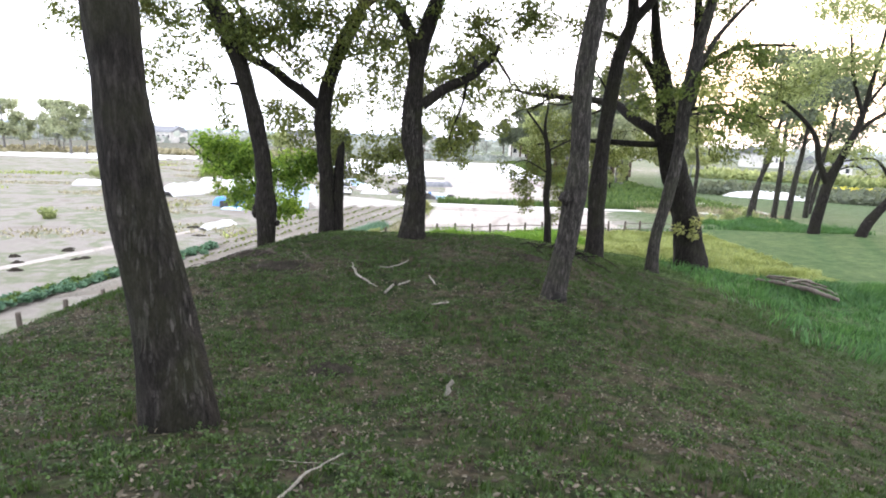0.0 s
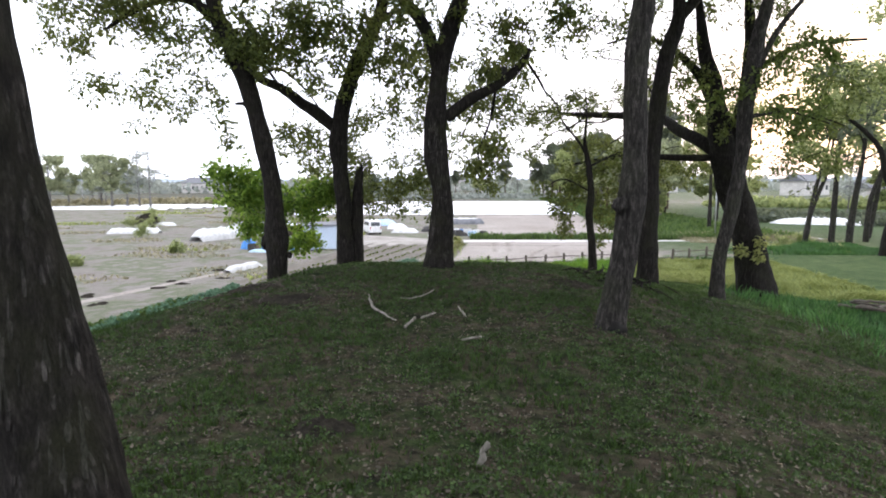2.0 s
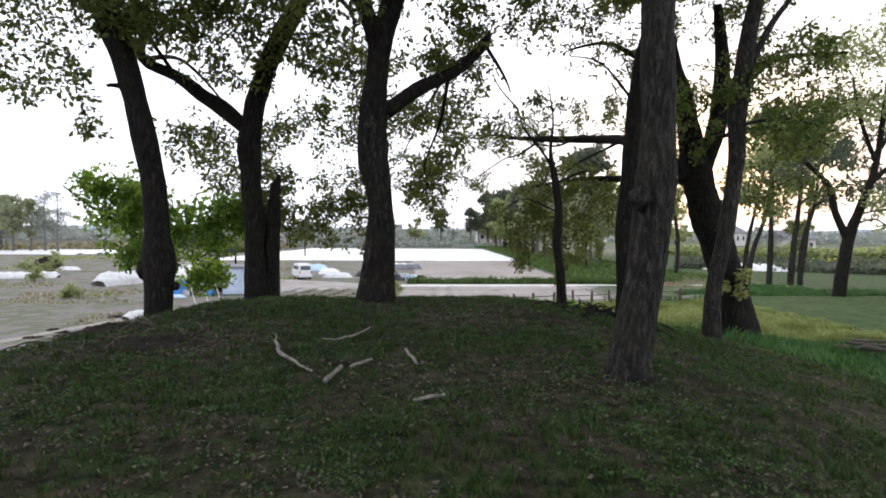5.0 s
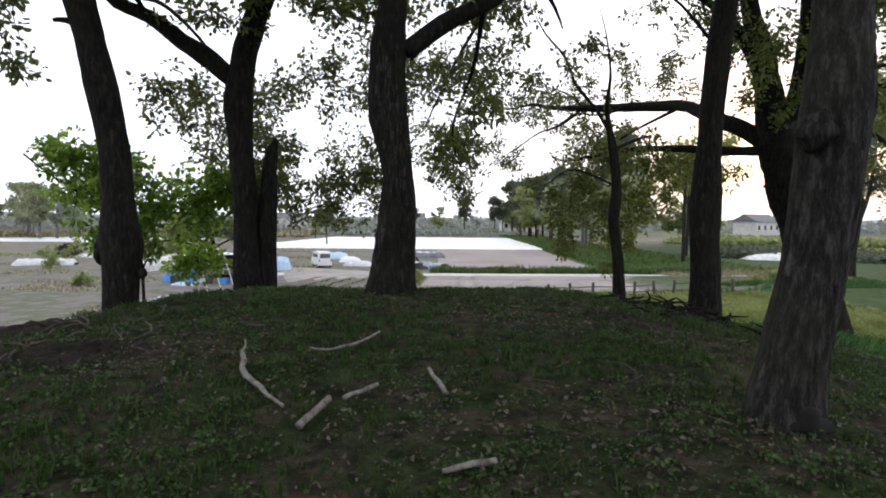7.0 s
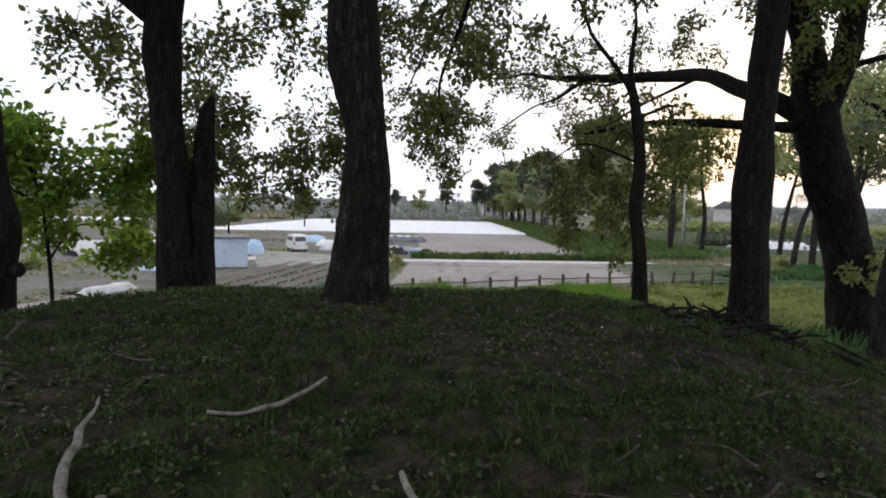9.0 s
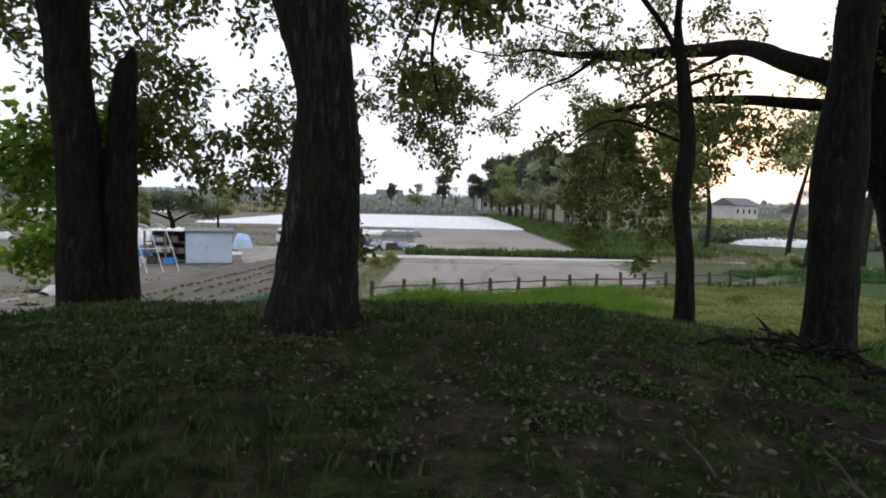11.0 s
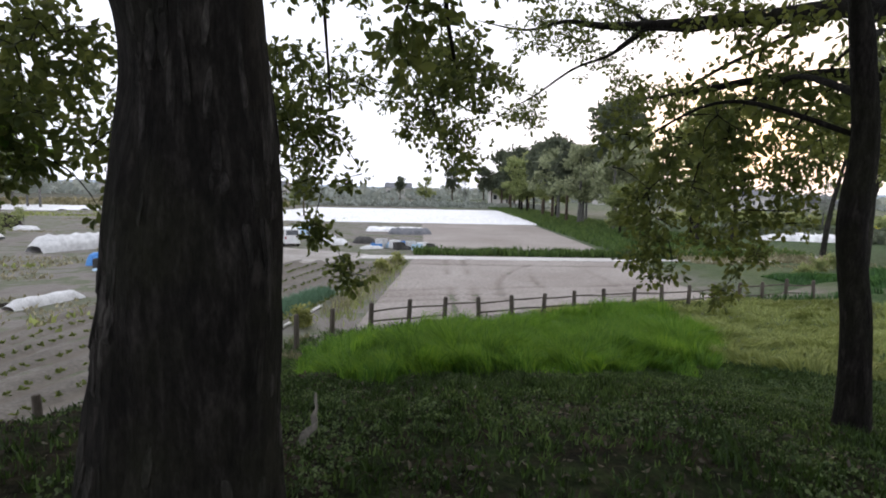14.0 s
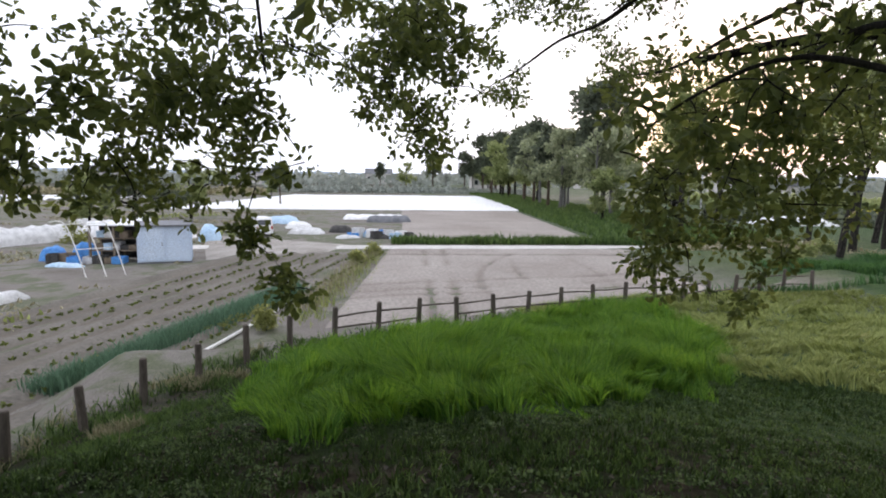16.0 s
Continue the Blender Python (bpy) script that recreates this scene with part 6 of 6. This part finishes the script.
wild("forked open-crowned tree in the meadow", (19.3, 30.3), [(0, 0, 0, 0.30), (0.15, 0, 1.5, 0.26), (0.45, 0, 3.2, 0.24), (0.9, 0, 4.4, 0.2), (1.6, 0, 6.4, 0.15), (2.0, 0, 9.5, 0.09), (2.3, 0, 12.5, 0.05)],
     [[(0.4, 0, 3.0, 0.17), (-0.2, 0, 4.2, 0.15), (-0.7, 0, 5.6, 0.12), (-2.2, 0.2, 7.0, 0.08), (-3.6, 0.3, 7.5, 0.04)], [(1.0, 0, 5.2, 0.12), (2.6, 0, 6.6, 0.1), (4.6, 0, 7.3, 0.06), (6.2, 0, 8.4, 0.03)], [(0.6, 0, 3.7, 0.05), (2.0, 0.4, 4.0, 0.04), (3.0, 0.5, 3.4, 0.02)], [(1.6, 0, 6.6, 0.1), (0.8, 0, 8.6, 0.08), (0.6, 0.2, 10.4, 0.05)], [(1.6, 0, 6.8, 0.08), (3.2, 0.2, 9.2, 0.05), (3.6, 0.2, 11, 0.03)]],
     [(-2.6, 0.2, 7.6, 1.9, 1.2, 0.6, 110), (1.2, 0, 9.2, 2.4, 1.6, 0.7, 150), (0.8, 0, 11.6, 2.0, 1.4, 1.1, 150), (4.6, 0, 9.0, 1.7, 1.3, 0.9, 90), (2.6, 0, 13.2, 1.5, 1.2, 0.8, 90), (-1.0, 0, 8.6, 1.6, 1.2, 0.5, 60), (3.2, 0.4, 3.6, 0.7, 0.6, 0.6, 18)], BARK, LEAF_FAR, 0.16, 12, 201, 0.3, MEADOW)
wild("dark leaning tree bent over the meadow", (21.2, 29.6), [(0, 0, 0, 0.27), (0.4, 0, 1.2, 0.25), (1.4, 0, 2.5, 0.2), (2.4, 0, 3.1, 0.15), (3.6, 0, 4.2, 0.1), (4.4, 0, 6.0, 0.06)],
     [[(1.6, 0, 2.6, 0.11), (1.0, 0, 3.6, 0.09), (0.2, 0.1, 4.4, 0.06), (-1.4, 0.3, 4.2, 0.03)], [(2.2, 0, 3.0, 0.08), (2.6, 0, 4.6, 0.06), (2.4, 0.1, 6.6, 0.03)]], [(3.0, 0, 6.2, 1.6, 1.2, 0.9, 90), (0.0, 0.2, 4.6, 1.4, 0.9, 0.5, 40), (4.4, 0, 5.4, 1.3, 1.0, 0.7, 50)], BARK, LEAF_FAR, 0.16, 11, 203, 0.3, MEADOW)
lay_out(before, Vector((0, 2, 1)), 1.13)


def red_pine(label, base, h, lean, seed, mat=NEEDLE, full=1.0, crook=0.4):
    r = random.Random(seed)
    w = 0.012 * h + 0.06
    tr = [(0, 0, 0, w), (lean * 0.25 + crook * r.uniform(-0.5, 0.5), 0, h * 0.3, w * 0.85), (lean * 0.6 + crook * r.uniform(-0.6, 0.6), 0, h * 0.6, w * 0.6), (lean, 0, h, w * 0.2)]
    lim, bl = [], []
    for i in range(6):
        t = 0.55 + 0.08 * i
        a = r.uniform(0, 6.28)
        q = np.array([np.interp(t, [0, 0.3, 0.6, 1], [p[c] for p in tr]) for c in range(3)])
        L = h * r.uniform(0.18, 0.32) * (1.25 - t * 0.6)
        e = q + np.array([math.cos(a) * L, math.sin(a) * L, L * 0.35])
        lim.append([(*q, w * 0.3), (*((q + e) / 2 + np.array([0, 0, 0.1])), w * 0.2), (*e, w * 0.08)])
        bl.append((*e, h * 0.13, h * 0.13, h * 0.04, int(22 * full)))
    bl.append((tr[-1][0], 0, h, h * 0.14, h * 0.14, h * 0.07, int(45 * full)))
    return wild(label, base, tr, lim, bl, BARK_GREY, mat, 0.24, 11, seed, 0.36, MEADOW)


before = set(bpy.data.objects)
red_pine("thin crooked tree with layered foliage", (20.3, 37.9), 9.5, 0.6, 211)
red_pine("thin crooked tree with layered foliage", (18.9, 39.6), 8.0, 1.4, 212, LEAF_FAR)
red_pine("thin crooked tree with layered foliage", (24.0, 48.6), 9.0, 1.6, 213)
red_pine("straight thin tree with sparse top", (22.9, 43.8), 10.5, 0.2, 214, LEAF_FAR)
red_pine("thin leaning tree with sparse top", (26.2, 45.6), 9.5, 1.2, 215)
red_pine("thin leaning tree with sparse top", (28.6, 49.1), 9.5, 1.0, 216, LEAF_FAR)
red_pine("straight thin tree with sparse top", (22.3, 55.6), 10.0, -0.3, 217, LEAF_GOLD)
red_pine("straight thin tree with sparse top", (20.2, 56.5), 9.0, 0.3, 218, LEAF_FAR, 1.6)
red_pine("straight thin tree with sparse top", (24.5, 65.9), 9.0, 0.3, 219, LEAF_GOLD, 1.4)
red_pine("thin crooked tree with layered foliage", (30.5, 40.5), 10.0, -0.8, 220)
wild("dark spreading tree behind the farm sheds", (-19.5, 62), [(0, 0, 0, 0.22), (0.1, 0, 0.8, 0.19), (-0.2, 0, 1.8, 0.14), (-0.1, 0, 3.0, 0.06)],
     [[(0.1, 0, 0.9, 0.1), (1.4, 0.2, 1.6, 0.08), (3.0, 0.2, 1.9, 0.04)], [(0, 0, 1.1, 0.1), (-1.6, -0.2, 1.7, 0.08), (-3.4, -0.2, 2.2, 0.04)], [(-0.2, 0, 1.9, 0.08), (0.9, 0.3, 2.7, 0.05)]],
     [(2.6, 0.2, 2.0, 1.4, 1.2, 0.4, 90), (-2.8, -0.2, 2.2, 1.5, 1.2, 0.45, 100), (0.0, 0.2, 2.8, 1.7, 1.3, 0.6, 130), (1.2, 0, 2.4, 1.3, 1.2, 0.5, 70), (-1.4, 0, 2.5, 1.3, 1.2, 0.5, 70)], BARK, NEEDLE, 0.16, 12, 231, 0.28, "trees on the plain")


def far_tree(kind, h, seed):
    """One tree at the origin, to be copied along rows."""
    r = random.Random(seed)
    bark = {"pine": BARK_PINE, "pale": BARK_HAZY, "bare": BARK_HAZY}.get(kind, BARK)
    label, mat, leaf = {"pine": ("tall dark pine in the tree row", NEEDLE, 0.42), "broad": ("leafy green tree in the tree row", LEAF_FAR, 0.34), "pale": ("haze-paled spring-green tree on the plain", LEAF_PALE, 0.30), "bare": ("nearly bare thin tree on the plain", LEAF_HAZY, 0.2)}[kind]
    tree = tagged(new("tree"), label, "tree", "far trees")
    w = 0.06 + (0.006 if kind == "bare" else 0.011) * h
    tr = [(0, 0, -0.3, w * 1.3), (0.05, 0, h * 0.25, w), (0.1, 0.05, h * 0.6, w * 0.6), (0.0, 0, h * 0.95, w * 0.15)]
    limb("trunk", tr, tree, bark, 9, 0.1, 0.4)
    lim = [tr[1:]]
    for i in range(8):
        t = 0.32 + 0.075 * i
        a = r.uniform(0, 6.28)
        L = h * (0.30 if kind != "pine" else 0.2) * (1.2 - t * 0.7)
        l = [(0.08, 0.03, h * t, w * 0.35), (math.cos(a) * L * 0.5, math.sin(a) * L * 0.5, h * t + L * 0.35, w * 0.25), (math.cos(a) * L, math.sin(a) * L, h * t + L * 0.7, w * 0.08)]
        limb("limb", l, tree, bark, 6, 0.1, 0.5)
        lim.append(l)
    bl = []
    for i in range(22):
        t = r.uniform(0.26 if kind != "pine" else 0.45, 0.98)
        a, q = r.uniform(0, 6.28), h * (0.3 if kind != "pine" else 0.15) * math.sin(min(1, (1.05 - t) * 1.8 + 0.25) * 1.57) * r.uniform(0.3, 1)
        bl.append((math.cos(a) * q, math.sin(a) * q, h * t, h * 0.12, h * 0.12, h * 0.07, 16 if kind == "bare" else 15))
    grow(tree, nodes_of(*lim), bl, leaf, mat, 4 if kind == "bare" else 10, bark, 0.12 * h ** 0.75 * 0.45, seed, 0.1, 0.02)
    return tree


kinds = [far_tree("pine", 10, 301), far_tree("broad", 8.5, 302), far_tree("pale", 7.5, 303), far_tree("bare", 7.5, 304), far_tree("pine", 8.5, 305), far_tree("broad", 6.5, 306)]
spots = []
rr = random.Random(77)
for i in range(26):
    y = 72 + i * 4.2
    spots.append((rr.choice([1, 2, 5, 0, 4, 1, 2]), 19.5 + 0.03 * (y - 74) + rr.uniform(-1.2, 2.6), y, rr.uniform(1.05, 1.4)))
spots += [(2, 21.5, 74.1, 1.2), (1, 24.8, 83, 1.3), (2, 20.4, 87.2, 1.3), (5, 17.8, 66.0, 0.7), (1, 27, 72, 1.0), (0, 29, 95, 1.0), (4, 33, 110, 1.0), (3, 35, 88, 0.9), (2, 40, 100, 0.8), (3, 46, 80, 0.8), (1, 52, 120, 1.0), (5, 60, 95, 0.9)]
for i in range(8):
    spots.append((rr.choice([2, 3, 3, 2, 3]), -75 + i * 2.9 + rr.uniform(-0.8, 0.8), 106 + rr.uniform(-3, 5), rr.uniform(0.95, 1.4)))
spots += [(5, -20.5, 57, 0.6), (1, -17.0, 66, 0.55), (4, -14.5, 90, 0.6), (0, 9, 175, 1.0), (1, 2, 190, 0.9), (3, 13, 180, 1.0), (4, -6, 200, 0.9), (5, -28, 160, 1.0), (1, -45, 170, 1.0), (2, -95, 150, 1.0), (2, -100, 155, 0.9), (5, -22, 120, 0.5), (5, -92, 118, 0.7), (4, 21, 185, 1.0), (0, 17, 170, 1.0)]
used = set()
for k, x, y, s in spots:
    m = pose(x, y, PLAIN, 0, 0, rr.uniform(0, 360))
    if k in used:
        c = copy_thing(kinds[k], m)
        c.scale = (s, s, s)
    else:
        used.add(k)
        kinds[k].matrix_world = m
        kinds[k].scale = (s, s, s)

# hedges and scrub far across the plain
def far_scrub(name, az0, az1, d0, d1, n, hgt, size, mat, label, seed):
    r = np.random.RandomState(seed)
    az, d = np.radians(r.uniform(az0, az1, n)), r.uniform(d0, d1, n)
    X, Y = np.sin(az) * d, np.cos(az) * d + 10
    top = hgt * np.clip(0.75 + 0.9 * patches(X, Y, 0.02, seed) + 0.7 * patches(X, Y, 0.09, seed + 3), 0.15, 1.8)
    Z = PLAIN + top * r.rand(n) ** 0.8
    W = r.normal(size=(n, 3))
    tagged(leaf_sheet(name, np.column_stack([X, Y, Z]), W, size * (0.5 + r.rand(n)), mat, None, 0.8, 0.15, "stuff"), label, "woods")


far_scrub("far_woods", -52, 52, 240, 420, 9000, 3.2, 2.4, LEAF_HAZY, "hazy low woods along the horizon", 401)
far_scrub("far_woods", -52, 52, 420, 650, 8000, 5, 3.4, LEAF_HAZY, "haze-coloured low woods far along the horizon", 402)
far_scrub("hedge", 26, 60, 62, 75, 9000, 0.8, 0.45, NEEDLE, "dark low hedge beyond the lane", 403)
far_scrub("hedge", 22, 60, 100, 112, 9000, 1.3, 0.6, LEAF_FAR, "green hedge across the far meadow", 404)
far_scrub("flower_patch", 36, 43, 78, 88, 5000, 0.6, 0.3, FLOWER, "yellow flowering patch in a far field", 405)
far_scrub("hedge", -52, -12, 118, 135, 12000, 1.2, 0.7, GRASS_DRY, "straw-coloured scrub across the plain", 406)
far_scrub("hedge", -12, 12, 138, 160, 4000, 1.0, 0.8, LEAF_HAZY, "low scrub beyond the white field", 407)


def house(x, y, w, d, h, turn, label):
    s = thing("house", (x, y, PLAIN), label, "house", "far houses", turn)
    part("wall", boxed((-w / 2, -d / 2, 0), (w / 2, d / 2, h), 0.02), HOUSE_WALL, s)
    bm = bmesh.new()
    e = 0.5
    v = [bm.verts.new(p) for p in ((-w / 2 - e, -d / 2 - e, h), (w / 2 + e, -d / 2 - e, h), (w / 2 + e, d / 2 + e, h), (-w / 2 - e, d / 2 + e, h), (-w / 2 - e, 0, h + d * 0.3), (w / 2 + e, 0, h + d * 0.3))]
    for q in ((0, 1, 5, 4), (3, 4, 5, 2), (0, 4, 3), (1, 2, 5), (3, 2, 1, 0)):
        bm.faces.new([v[k] for k in q])
    part("roof", bm, ROOF_DARK, s)
    for i in range(max(2, int(w / 2.5))):
        px = -w / 2 + (i + 0.5) * w / max(2, int(w / 2.5))
        part("window", boxed((px - 0.5, -d / 2 - 0.03, h * 0.4), (px + 0.5, -d / 2 - 0.005, h * 0.72)), GLASS_DARK, s)


house(74, 118, 8, 5, 2.7, 20, "dark-roofed farmhouse beyond the lane")
house(70, 230, 10, 6, 2.6, 10, "long pale farm building among trees")
house(26, 190, 10, 7, 4, 0, "pale house at the plain's edge")
house(-60, 260, 12, 7, 4.5, -10, "pale house at the plain's edge")
house(-110, 240, 16, 8, 4.0, -25, "long pale farm building far away")
house(-10, 300, 12, 8, 5, 0, "pale house at the plain's edge")
house(95, 180, 12, 7, 4, 30, "pale house at the plain's edge")

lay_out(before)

# distant hills, the haze painted as their pale blue
hv, hf = [], []
for i in range(121):
    a = radians(-75 + 150 * i / 120)
    hgt = 22 + 26 * noise.noise((i * 0.09, 0, 7)) + 10 * noise.noise((i * 0.31, 0, 2))
    hv += [(2600 * math.sin(a), 2600 * math.cos(a), PLAIN - 5), (2700 * math.sin(a), 2700 * math.cos(a), PLAIN + max(6, hgt))]
for i in range(120):
    hf.append((2 * i, 2 * i + 2, 2 * i + 3, 2 * i + 1))
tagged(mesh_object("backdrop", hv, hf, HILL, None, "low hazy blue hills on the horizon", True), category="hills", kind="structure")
